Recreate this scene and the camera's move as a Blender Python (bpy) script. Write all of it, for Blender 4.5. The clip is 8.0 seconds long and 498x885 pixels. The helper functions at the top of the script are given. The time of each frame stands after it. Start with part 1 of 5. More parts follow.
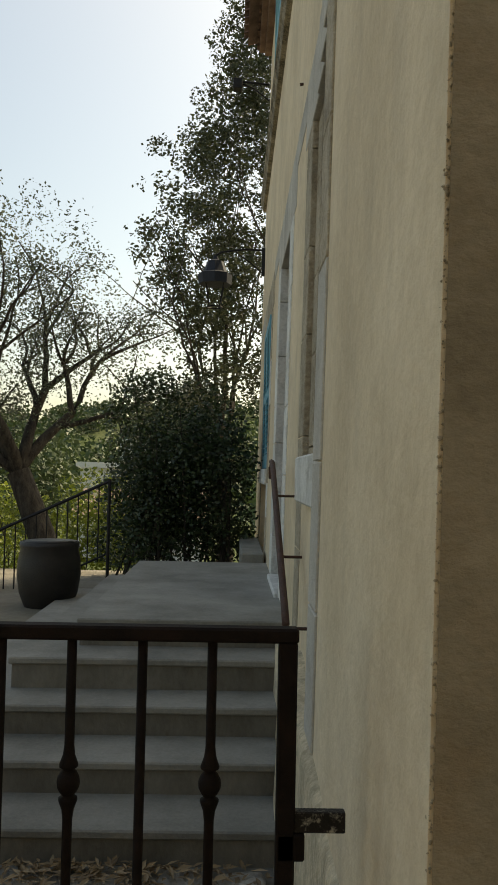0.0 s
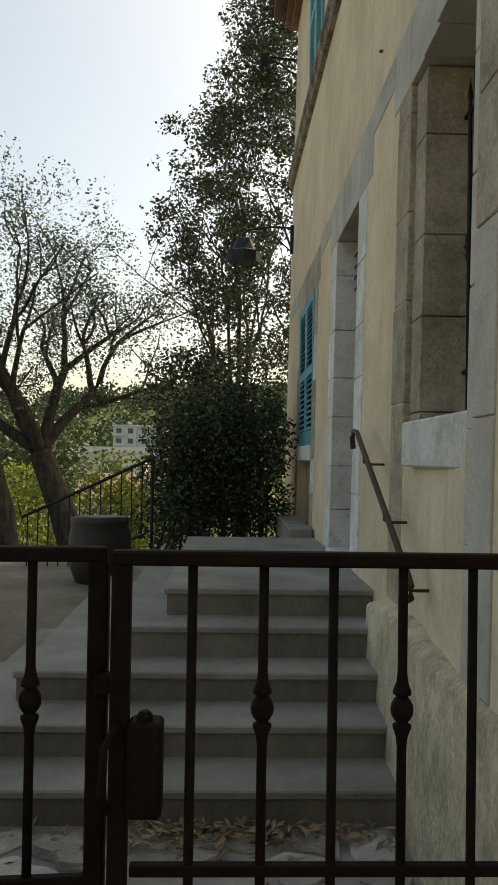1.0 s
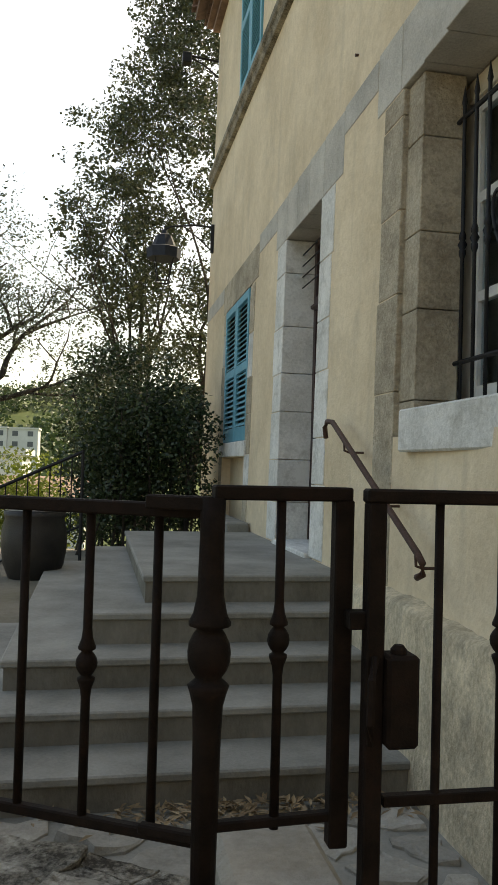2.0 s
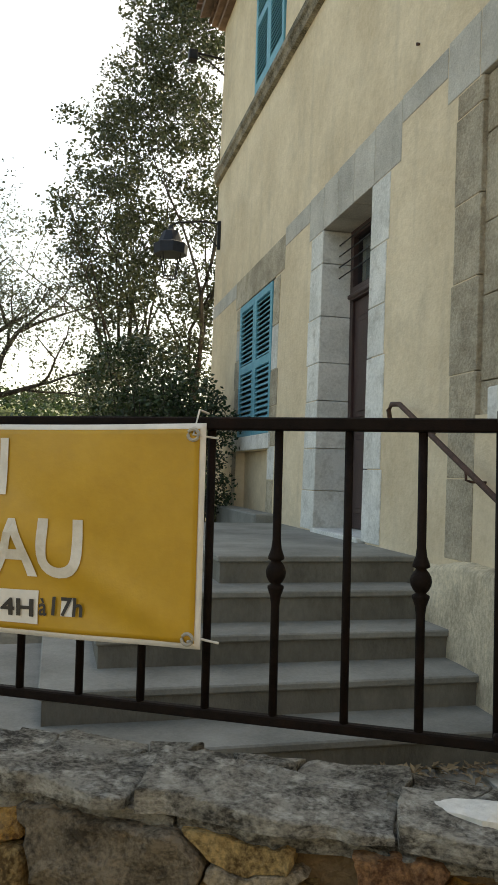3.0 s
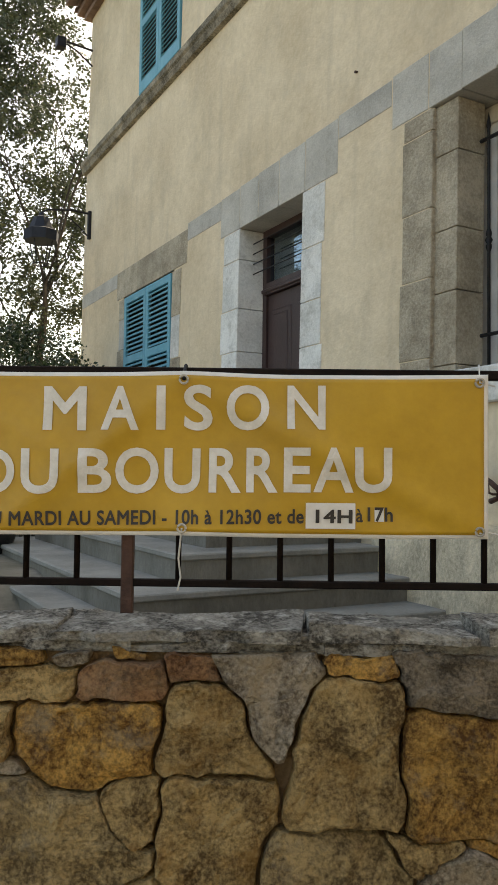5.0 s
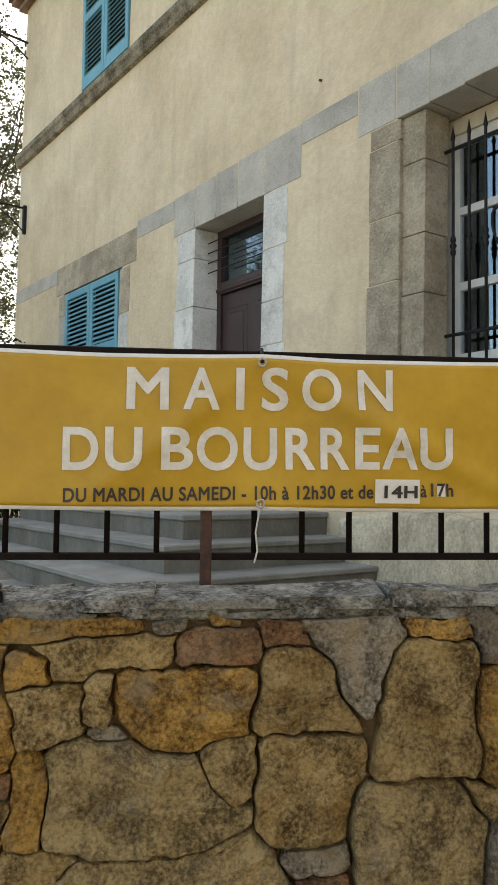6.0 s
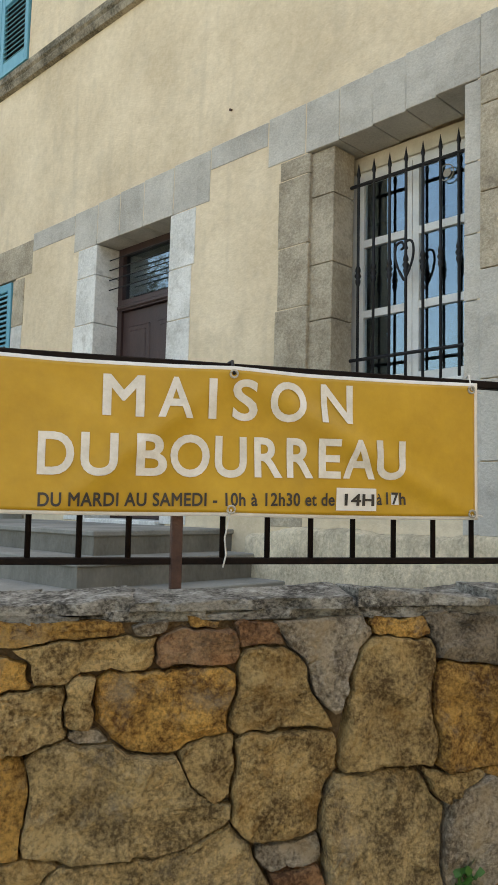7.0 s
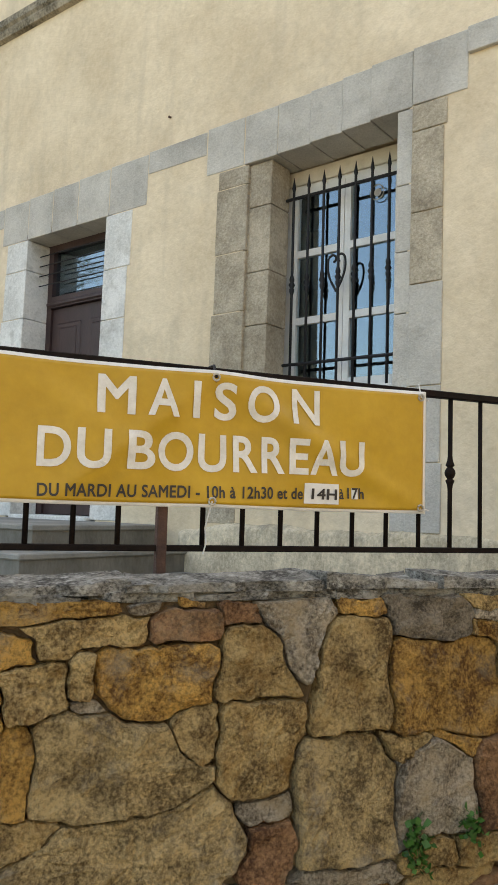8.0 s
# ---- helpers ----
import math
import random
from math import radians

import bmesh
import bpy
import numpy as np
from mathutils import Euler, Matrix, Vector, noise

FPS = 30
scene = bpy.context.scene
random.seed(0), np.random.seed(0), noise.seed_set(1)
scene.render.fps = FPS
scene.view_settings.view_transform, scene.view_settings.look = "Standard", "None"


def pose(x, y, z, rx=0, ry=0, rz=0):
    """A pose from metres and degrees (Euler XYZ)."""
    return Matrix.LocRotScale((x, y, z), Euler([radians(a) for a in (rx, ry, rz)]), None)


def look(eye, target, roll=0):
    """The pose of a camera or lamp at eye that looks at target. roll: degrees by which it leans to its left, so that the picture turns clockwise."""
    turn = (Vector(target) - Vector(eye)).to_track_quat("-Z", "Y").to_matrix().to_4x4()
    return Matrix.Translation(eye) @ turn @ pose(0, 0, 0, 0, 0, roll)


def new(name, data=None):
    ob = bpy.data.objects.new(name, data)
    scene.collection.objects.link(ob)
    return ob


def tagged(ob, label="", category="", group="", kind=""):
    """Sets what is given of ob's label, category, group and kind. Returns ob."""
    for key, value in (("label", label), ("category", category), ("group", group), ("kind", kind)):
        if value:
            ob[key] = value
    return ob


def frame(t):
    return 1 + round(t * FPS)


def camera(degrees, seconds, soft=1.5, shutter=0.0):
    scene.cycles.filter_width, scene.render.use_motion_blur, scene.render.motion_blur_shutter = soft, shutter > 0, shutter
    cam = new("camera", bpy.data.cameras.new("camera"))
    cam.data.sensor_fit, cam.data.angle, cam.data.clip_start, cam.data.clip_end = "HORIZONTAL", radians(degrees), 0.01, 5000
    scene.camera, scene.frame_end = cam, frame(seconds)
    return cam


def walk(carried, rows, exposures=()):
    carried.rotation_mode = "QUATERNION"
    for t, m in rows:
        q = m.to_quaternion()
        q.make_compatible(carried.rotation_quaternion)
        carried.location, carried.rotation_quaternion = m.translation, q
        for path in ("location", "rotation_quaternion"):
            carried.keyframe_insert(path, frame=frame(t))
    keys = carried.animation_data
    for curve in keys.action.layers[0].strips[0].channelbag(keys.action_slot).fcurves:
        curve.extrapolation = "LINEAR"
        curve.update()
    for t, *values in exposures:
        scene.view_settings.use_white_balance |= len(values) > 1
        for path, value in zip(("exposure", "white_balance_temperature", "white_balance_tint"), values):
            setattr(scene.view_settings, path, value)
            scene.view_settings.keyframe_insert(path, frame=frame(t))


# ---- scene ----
cam = camera(35.2, 8.0, soft=1.5)
PATH = [
    (0, (-0.21, 0.249, 2.05), (-0.172, 2.247, 2.128), 1.2),
    (0.5, (-0.495, 0.236, 1.995), (-0.475, 2.235, 2.043), 1.2),
    (1, (-0.787, 0.268, 1.945), (-0.725, 2.267, 1.985), 0.9),
    (1.5, (-1.107, 0.266, 1.872), (-0.793, 2.240, 1.927), 0.7),
    (1.7, (-1.235, 0.275, 1.855), (-0.886, 2.243, 1.91), 1.0),
    (2.8, (-1.969, 0.43, 1.676), (-1.51, 2.375, 1.757), 1.9),
    (3, (-2.095, 0.45, 1.641), (-1.62, 2.392, 1.722), 1.5),
    (3.5, (-2.419, 0.459, 1.598), (-1.902, 2.389, 1.676), 0.8),
    (4, (-2.749, 0.386, 1.552), (-2.032, 2.251, 1.64), 1.0),
    (4.5, (-3.024, 0.458, 1.504), (-2.186, 2.272, 1.592), 0.7),
    (5, (-3.371, 0.434, 1.464), (-2.406, 2.184, 1.547), 0.7),
    (5.2, (-3.474, 0.46, 1.446), (-2.488, 2.197, 1.535), 0.9),
    (6.3, (-3.932, 0.606, 1.377), (-2.668, 2.151, 1.485), 0.7),
    (6.5, (-3.996, 0.618, 1.373), (-2.667, 2.107, 1.498), 0.9),
    (7, (-4.091, 0.706, 1.336), (-2.677, 2.112, 1.495), 1.1),
    (7.5, (-4.269, 0.734, 1.304), (-2.739, 2.01, 1.476), 1.4),
    (8, (-4.406, 0.733, 1.305), (-2.831, 1.954, 1.471), 1.7),
]
EXPOSURES = [(0, 0.66, 8900, 3), (1, 0.68, 8900, 5), (1.7, 1.05, 8700, 5), (3, 1.37, 8600, 3), (4, 1.4, 8500, 4), (5, 1.48, 8300, 7), (6.5, 1.83, 8300, 7), (8, 1.97, 8400, 9)]
walk(cam, [(t, look(eye, target, roll)) for t, eye, target, roll in PATH], EXPOSURES)

# ---- world and sun ----
SUN_ELEVATION, SUN_AZIMUTH = 50.0, 46.0  # azimuth from +y towards +x
world = bpy.data.worlds.new("sky")
scene.world = world
world.use_nodes = True
wn = world.node_tree
sky = wn.nodes.new("ShaderNodeTexSky")
sky.sky_type = "NISHITA"
sky.sun_disc = False
sky.sun_elevation, sky.sun_rotation = radians(SUN_ELEVATION), radians(SUN_AZIMUTH)
sky.air_density, sky.dust_density = 1.0, 3.0
wn.nodes["Background"].inputs["Strength"].default_value = 0.15
wn.links.new(sky.outputs[0], wn.nodes["Background"].inputs["Color"])
sun = new("sun", bpy.data.lights.new("sun", "SUN"))
sun.data.energy, sun.data.angle, sun.data.color = 3.0, radians(0.6), (1.0, 0.94, 0.84)
se, sa = radians(SUN_ELEVATION), radians(SUN_AZIMUTH)
sun.matrix_world = look((math.sin(sa) * math.cos(se) * 50, math.cos(sa) * math.cos(se) * 50, math.sin(se) * 50), (0, 0, 0))


# ---- building helpers ----
PLACE = {}


def thing(name, loc, label, category, group="", kind=""):
    """An empty at a thing's base."""
    ob = new(name)
    ob.location = loc
    ob.empty_display_size = 0.1
    PLACE[ob.name] = Vector(loc)
    return tagged(ob, label, category, group, kind)


def mesh_object(name, bm, material, smooth=False):
    me = bpy.data.meshes.new(name)
    bm.normal_update()
    bm.to_mesh(me)
    bm.free()
    for m in material if isinstance(material, (list, tuple)) else [material]:
        me.materials.append(m)
    if smooth:
        me.polygons.foreach_set("use_smooth", [True] * len(me.polygons))
    return new(name, me)


def part(name, bm, material, parent, label="", smooth=False, kind=""):
    """One mesh, built in world coordinates, under a thing or a part."""
    ob = mesh_object(name, bm, material, smooth)
    ob.parent = parent
    if parent.name in PLACE:
        ob.matrix_parent_inverse = Matrix.Translation(-PLACE[parent.name])
    return tagged(ob, label, "", "", kind)


def solid(name, bm, material, label, category, kind="structure", group="", smooth=False):
    return tagged(mesh_object(name, bm, material, smooth), label, category, group, kind)


def add_box(bm, lo, hi, m=None, bevel=0.0):
    lo, hi = Vector(lo), Vector(hi)
    t = Matrix.Translation((lo + hi) / 2) @ Matrix.Diagonal((*(hi - lo), 1))
    made = bmesh.ops.create_cube(bm, size=1.0, matrix=(m @ t) if m else t)["verts"]
    if bevel:
        edges = list({e for v in made for e in v.link_edges})
        bmesh.ops.bevel(bm, geom=edges, offset=bevel, segments=1, affect="EDGES")
    return bm


def box(lo, hi, m=None, bevel=0.0):
    return add_box(bmesh.new(), lo, hi, m, bevel)


def add_tube(bm, points, radii, sides=8, cap=True):
    """A round bar along points, with a radius at each."""
    pts = [Vector(p) for p in points]
    rings = []
    for i, p in enumerate(pts):
        way = (pts[min(i + 1, len(pts) - 1)] - pts[max(i - 1, 0)]).normalized()
        side = way.cross(Vector((0, 0, 1)) if abs(way.z) < 0.9 else Vector((1, 0, 0))).normalized()
        up = side.cross(way)
        r = radii[i] if isinstance(radii, (list, tuple)) else radii
        rings.append([bm.verts.new(p + (side * math.cos(a) + up * math.sin(a)) * r)
                      for a in (2 * math.pi * k / sides for k in range(sides))])
    for a, b in zip(rings, rings[1:]):
        for k in range(sides):
            bm.faces.new((a[k], a[(k + 1) % sides], b[(k + 1) % sides], b[k]))
    if cap:
        bm.faces.new(rings[0][::-1])
        bm.faces.new(rings[-1])
    return bm


def tube(points, radii, sides=8):
    bm = add_tube(bmesh.new(), points, radii, sides)
    bmesh.ops.recalc_face_normals(bm, faces=bm.faces)
    return bm


def turned(x, y, profile, sides=12):
    """A turned upright: profile of (z, radius)."""
    return tube([(x, y, z) for z, r in profile], [r for z, r in profile], sides)


def clip_cell(poly, p, q, wp, wq):
    """Keep the side of poly that is nearer p than q in the power sense."""
    dx, dy = q[0] - p[0], q[1] - p[1]
    c = (q[0] ** 2 + q[1] ** 2 - p[0] ** 2 - p[1] ** 2 - wq + wp) / 2
    out = []
    for i, a in enumerate(poly):
        b = poly[(i + 1) % len(poly)]
        fa, fb = a[0] * dx + a[1] * dy - c, b[0] * dx + b[1] * dy - c
        if fa <= 0:
            out.append(a)
        if (fa < 0 < fb) or (fb < 0 < fa):
            k = fa / (fa - fb)
            out.append((a[0] + (b[0] - a[0]) * k, a[1] + (b[1] - a[1]) * k))
    return out


def power_cells(seeds, bounds):
    u0, v0, u1, v1 = bounds
    cells = []
    for i, (u, v, r) in enumerate(seeds):
        poly = [(u0, v0), (u1, v0), (u1, v1), (u0, v1)]
        for j, (a, b, s) in enumerate(seeds):
            if i != j and poly and abs(a - u) + abs(b - v) < 1.2:
                poly = clip_cell(poly, (u, v), (a, b), r * r, s * s)
        cells.append(poly)
    return cells


def fill_seeds(seeds, bounds, step, rng):
    """Adds scattered seeds where none stands yet."""
    u0, v0, u1, v1 = bounds
    seeds = list(seeds)
    for _ in range(4000):
        u, v, r = rng.uniform(u0, u1), rng.uniform(v0, v1), rng.uniform(0.3, 0.75) * step
        if all((u - a) ** 2 + (v - b) ** 2 > (0.55 * (r + s) + 0.3 * step) ** 2 for a, b, s in seeds):
            seeds.append((u, v, r))
    return seeds


def stone_outline(poly, gap, rough, rng):
    """A cell's outline drawn in by half the joint, its edges broken by a few uneven points."""
    cx, cy = sum(p[0] for p in poly) / len(poly), sum(p[1] for p in poly) / len(poly)
    out = []
    for i, a in enumerate(poly):
        b = poly[(i + 1) % len(poly)]
        length = math.hypot(b[0] - a[0], b[1] - a[1])
        if length < 0.012:
            continue
        steps = max(1, min(4, int(length / 0.06)))
        for k in range(steps):
            f = k / steps if steps > 1 else 0.0
            x, y = a[0] + (b[0] - a[0]) * f, a[1] + (b[1] - a[1]) * f
            d = math.hypot(x - cx, y - cy) or 1
            pull = gap + rng.uniform(-0.35, 1) * rough + (rough * 0.7 if k == 0 else 0)
            out.append((x - (x - cx) / d * pull, y - (y - cy) / d * pull))
    return out, (cx, cy)


def stone_mesh(outline, centre, place, depth, proud, rng, rim=0.8, craggy=0.004):
    """A rough stone: outline(u, v), place(u, v, out) gives the world point."""
    bm = bmesh.new()
    cx, cy = centre
    tilt_u, tilt_v = rng.uniform(-0.12, 0.12), rng.uniform(-0.12, 0.12)
    back = [bm.verts.new(place(u, v, -depth)) for u, v in outline]
    front = [bm.verts.new(place(u, v, proud * 0.25 + rng.uniform(0, 0.006))) for u, v in outline]
    rings = [front]
    for k0, amp in ((rim, craggy * 0.5), (rim * 0.62, craggy)):
        ring = []
        for u, v in outline:
            k = k0 + rng.uniform(-0.07, 0.05)
            a, b = cx + (u - cx) * k, cy + (v - cy) * k
            ring.append(bm.verts.new(place(a, b, proud + (a - cx) * tilt_u + (b - cy) * tilt_v + rng.uniform(-amp, amp))))
        rings.append(ring)
    mid = bm.verts.new(place(cx + rng.uniform(-0.02, 0.02), cy + rng.uniform(-0.02, 0.02), proud + rng.uniform(-0.004, 0.01)))
    n = len(outline)
    for i in range(n):
        j = (i + 1) % n
        bm.faces.new((back[i], back[j], front[j], front[i]))
        for p, q in zip(rings, rings[1:]):
            bm.faces.new((p[i], p[j], q[j], q[i]))
        bm.faces.new((rings[-1][i], rings[-1][j], mid))
    bmesh.ops.recalc_face_normals(bm, faces=bm.faces)
    return bm


def warp(u, v, amount=1.0):
    """Bends the joints so that no edge runs dead straight."""
    a = noise.noise_vector(Vector((u * 7, v * 7, 3.1))) * 0.016 + noise.noise_vector(Vector((u * 27, v * 27, 8.7))) * 0.0055 + noise.noise_vector(Vector((u * 70, v * 70, 1.3))) * 0.0025
    return u + a.x * amount, v + a.y * amount


def rubble_mesh(poly, place, depth, proud, gap, rng, amount=1.0, craggy=1.0):
    """A hewn stone with a crisp broken edge and an uneven face."""
    cx, cy = sum(p[0] for p in poly) / len(poly), sum(p[1] for p in poly) / len(poly)
    ring0 = []
    for i, a in enumerate(poly):
        b = poly[(i + 1) % len(poly)]
        n = max(1, min(14, int(math.hypot(b[0] - a[0], b[1] - a[1]) / 0.02)))
        for k in range(n):
            u, v = a[0] + (b[0] - a[0]) * k / n, a[1] + (b[1] - a[1]) * k / n
            d = math.hypot(u - cx, v - cy) or 1
            pull = gap
            ring0.append((u - (u - cx) / d * pull, v - (v - cy) / d * pull))
    bm = bmesh.new()
    tilt_u, tilt_v, seed = rng.uniform(-0.1, 0.1), rng.uniform(-0.1, 0.1), rng.uniform(0, 50)

    def face(u, v, k, s):
        p = Vector((u * 9, v * 9, seed))
        relief = 0.018 * noise.noise(p) + 0.022 * abs(noise.noise(p * 2.2)) + (0.008 * noise.noise(p * 6) + 0.004 * noise.noise(p * 15)) * s * s
        return proud * k + (u - cx) * tilt_u + (v - cy) * tilt_v + relief * craggy * (0.4 if k < 1 else 1)

    rings = [[bm.verts.new(place(*warp(u, v, amount), -depth)) for u, v in ring0]]
    for s, k in ((1.0, 0.66), (0.982, 0.94), (0.945, 1), (0.82, 1), (0.64, 1), (0.42, 1), (0.2, 1)):
        rings.append([])
        for u, v in ring0:
            a, b = cx + (u - cx) * s, cy + (v - cy) * s
            rings[-1].append(bm.verts.new(place(*warp(a, b, amount), face(a, b, k, s))))
    mid = bm.verts.new(place(*warp(cx, cy, amount), face(cx, cy, 1, 0)))
    n = len(ring0)
    for i in range(n):
        j = (i + 1) % n
        for p, q in zip(rings, rings[1:]):
            bm.faces.new((p[i], p[j], q[j], q[i]))
        bm.faces.new((rings[-1][i], rings[-1][j], mid))
    bmesh.ops.recalc_face_normals(bm, faces=bm.faces)
    return bm


# ---- materials ----
def material(name, dark, light, rough=0.8, scale=3.0, fine=60.0, bump=0.3, bump_scale=40.0, metal=0.0, spread=0.0,
             stain=None, stain_scale=1.0, stain_amount=0.5, stretch=(1, 1, 1), spec=0.5, relief=0.02, contrast=(0.53, 0.92), streak=None, grain=0.45):
    """A surface of two tones mixed at two scales, with fine relief; spread varies it from object to object."""
    m = bpy.data.materials.new(name)
    m.use_nodes = True
    nt = m.node_tree
    n, l = nt.nodes, nt.links
    bsdf = n["Principled BSDF"]
    bsdf.inputs["Roughness"].default_value, bsdf.inputs["Metallic"].default_value = rough, metal
    bsdf.inputs["Specular IOR Level"].default_value = spec
    coord = n.new("ShaderNodeNewGeometry")
    mapping = n.new("ShaderNodeVectorMath")
    mapping.operation = "MULTIPLY"
    mapping.inputs[1].default_value = stretch
    l.new(coord.outputs["Position"], mapping.inputs[0])

    def noise_at(s, detail, roughness=0.6):
        t = n.new("ShaderNodeTexNoise")
        t.inputs["Scale"].default_value, t.inputs["Detail"].default_value, t.inputs["Roughness"].default_value = s, detail, roughness
        l.new(mapping.outputs[0], t.inputs["Vector"])
        return t.outputs["Fac"]

    big, small = noise_at(scale, 5), noise_at(fine, 6, 0.7)
    add = n.new("ShaderNodeMath")
    add.operation = "MULTIPLY_ADD"
    l.new(small, add.inputs[0])
    add.inputs[1].default_value = grain
    l.new(big, add.inputs[2])
    ramp = n.new("ShaderNodeMapRange")
    ramp.inputs[1].default_value, ramp.inputs[2].default_value = contrast
    l.new(add.outputs[0], ramp.inputs[0])
    mix = n.new("ShaderNodeMix")
    mix.data_type = "RGBA"
    mix.inputs[6].default_value, mix.inputs[7].default_value = (*dark, 1), (*light, 1)
    l.new(ramp.outputs[0], mix.inputs[0])
    colour = mix.outputs[2]
    if stain:
        s = noise_at(stain_scale, 6, 0.7)
        sr = n.new("ShaderNodeMapRange")
        sr.inputs[1].default_value, sr.inputs[2].default_value, sr.inputs[4].default_value = 0.52, 0.72, stain_amount
        l.new(s, sr.inputs[0])
        sm = n.new("ShaderNodeMix")
        sm.data_type = "RGBA"
        sm.inputs[7].default_value = (*stain, 1)
        l.new(sr.outputs[0], sm.inputs[0])
        l.new(colour, sm.inputs[6])
        colour = sm.outputs[2]
    if streak:
        tall = n.new("ShaderNodeVectorMath")
        tall.operation = "MULTIPLY"
        tall.inputs[1].default_value = (6, 6, 0.55)
        l.new(coord.outputs["Position"], tall.inputs[0])
        t = n.new("ShaderNodeTexNoise")
        t.inputs["Scale"].default_value, t.inputs["Detail"].default_value = 1.0, 5
        l.new(tall.outputs[0], t.inputs["Vector"])
        tr = n.new("ShaderNodeMapRange")
        tr.inputs[1].default_value, tr.inputs[2].default_value, tr.inputs[4].default_value = 0.55, 0.78, streak[3]
        l.new(t.outputs["Fac"], tr.inputs[0])
        tm = n.new("ShaderNodeMix")
        tm.data_type = "RGBA"
        tm.inputs[7].default_value = (*streak[:3], 1)
        l.new(tr.outputs[0], tm.inputs[0])
        l.new(colour, tm.inputs[6])
        colour = tm.outputs[2]
    if spread:
        info = n.new("ShaderNodeObjectInfo")
        hsv = n.new("ShaderNodeHueSaturation")
        vr = n.new("ShaderNodeMapRange")
        vr.inputs[3].default_value, vr.inputs[4].default_value = 1 - spread, 1 + spread
        l.new(info.outputs["Random"], vr.inputs[0])
        l.new(vr.outputs[0], hsv.inputs["Value"])
        l.new(colour, hsv.inputs["Color"])
        colour = hsv.outputs[0]
    l.new(colour, bsdf.inputs["Base Color"])
    if bump:
        b = n.new("ShaderNodeBump")
        b.inputs["Strength"].default_value, b.inputs["Distance"].default_value = bump, relief
        l.new(noise_at(bump_scale, 8, 0.65), b.inputs["Height"])
        l.new(b.outputs[0], bsdf.inputs["Normal"])
    return m


PLASTER = material("ochre_plaster", (0.60, 0.485, 0.325), (0.81, 0.685, 0.495), 0.9, 1.2, 18, 0.45, 30, stain=(0.47, 0.40, 0.29), stain_scale=1.6, stain_amount=0.45, spec=0.2, streak=(0.46, 0.385, 0.28, 0.38), grain=0.6, contrast=(0.58, 1.02))
PLINTH = material("stained_render", (0.42, 0.355, 0.245), (0.78, 0.67, 0.48), 0.92, 5, 45, 0.8, 40, stain=(0.20, 0.185, 0.15), stain_scale=4, stain_amount=0.65, stretch=(1, 1, 0.7), spec=0.2, streak=(0.22, 0.20, 0.15, 0.5), grain=0.8, contrast=(0.74, 1.08))
ROUGH_RENDER = material("crumbling_render", (0.34, 0.28, 0.19), (0.6, 0.5, 0.36), 0.95, 9, 60, 1.0, 60, spec=0.2)
# Brown render; the near end wall's shade is put into its tone too
SHADED_BROWN_RENDER = material("shaded_brown_render", (0.17, 0.145, 0.10), (0.28, 0.24, 0.17), 0.95, 2.5, 40, 0.4, 60, stretch=(1, 1, 1.4), spec=0.2, stain=(0.24, 0.17, 0.10), stain_scale=3, stain_amount=0.5)
STONE = material("grey_limestone", (0.37, 0.35, 0.305), (0.58, 0.555, 0.49), 0.85, 2.2, 60, 0.5, 55, spread=0.05, stain=(0.25, 0.225, 0.185), stain_scale=6, stain_amount=0.4, spec=0.3, grain=0.7, contrast=(0.62, 1.05))
WARM_STONE = material("brown_limestone", (0.31, 0.26, 0.185), (0.58, 0.51, 0.385), 0.9, 3.5, 50, 0.9, 45, spread=0.12, stain=(0.15, 0.125, 0.095), stain_scale=9, stain_amount=0.5, spec=0.3, grain=0.9, contrast=(0.74, 1.14))
PALE_STONE = material("pale_limestone", (0.52, 0.52, 0.48), (0.80, 0.795, 0.75), 0.82, 2.5, 40, 0.45, 55, spread=0.06, stain=(0.30, 0.28, 0.23), stain_scale=7, stain_amount=0.55, spec=0.3, grain=0.7, contrast=(0.6, 1.0))
CONCRETE = material("grey_step_stone", (0.18, 0.178, 0.158), (0.32, 0.313, 0.28), 0.85, 2.0, 50, 0.3, 60, spread=0.05, stain=(0.16, 0.155, 0.14), stain_scale=3, stain_amount=0.4, spec=0.3)
MOSSY_STONE = material("mossy_course_stone", (0.10, 0.09, 0.065), (0.42, 0.37, 0.28), 0.92, 4, 45, 0.9, 40, stain=(0.07, 0.065, 0.045), stain_scale=5, stain_amount=0.8, spec=0.2, grain=0.8, contrast=(0.72, 1.08))
IRON = material("brown_painted_iron", (0.005, 0.0035, 0.003), (0.014, 0.009, 0.007), 0.7, 20, 120, 0.25, 160, stain=(0.03, 0.011, 0.007), stain_scale=14, stain_amount=0.25, spec=0.12)
BLACK_IRON = material("black_wrought_iron", (0.008, 0.008, 0.009), (0.018, 0.018, 0.02), 0.55, 20, 120, 0.2, 160, spec=0.3)
BLOTCHED_IRON = material("blotched_iron", (0.006, 0.005, 0.004), (0.016, 0.012, 0.01), 0.6, 20, 120, 0.3, 120, stain=(0.42, 0.40, 0.34), stain_scale=70, stain_amount=0.8, spec=0.25)
RUST_IRON = material("rusty_iron", (0.05, 0.025, 0.018), (0.10, 0.05, 0.035), 0.7, 18, 90, 0.4, 120, spec=0.4)
CAP = material("lichened_slate", (0.06, 0.056, 0.048), (0.36, 0.345, 0.30), 0.92, 9, 85, 1.0, 60, spread=0.18, stain=(0.66, 0.65, 0.59), stain_scale=22, stain_amount=0.85, spec=0.2, relief=0.02, grain=0.9, contrast=(0.80, 1.10), stretch=(1, 1, 1.5))
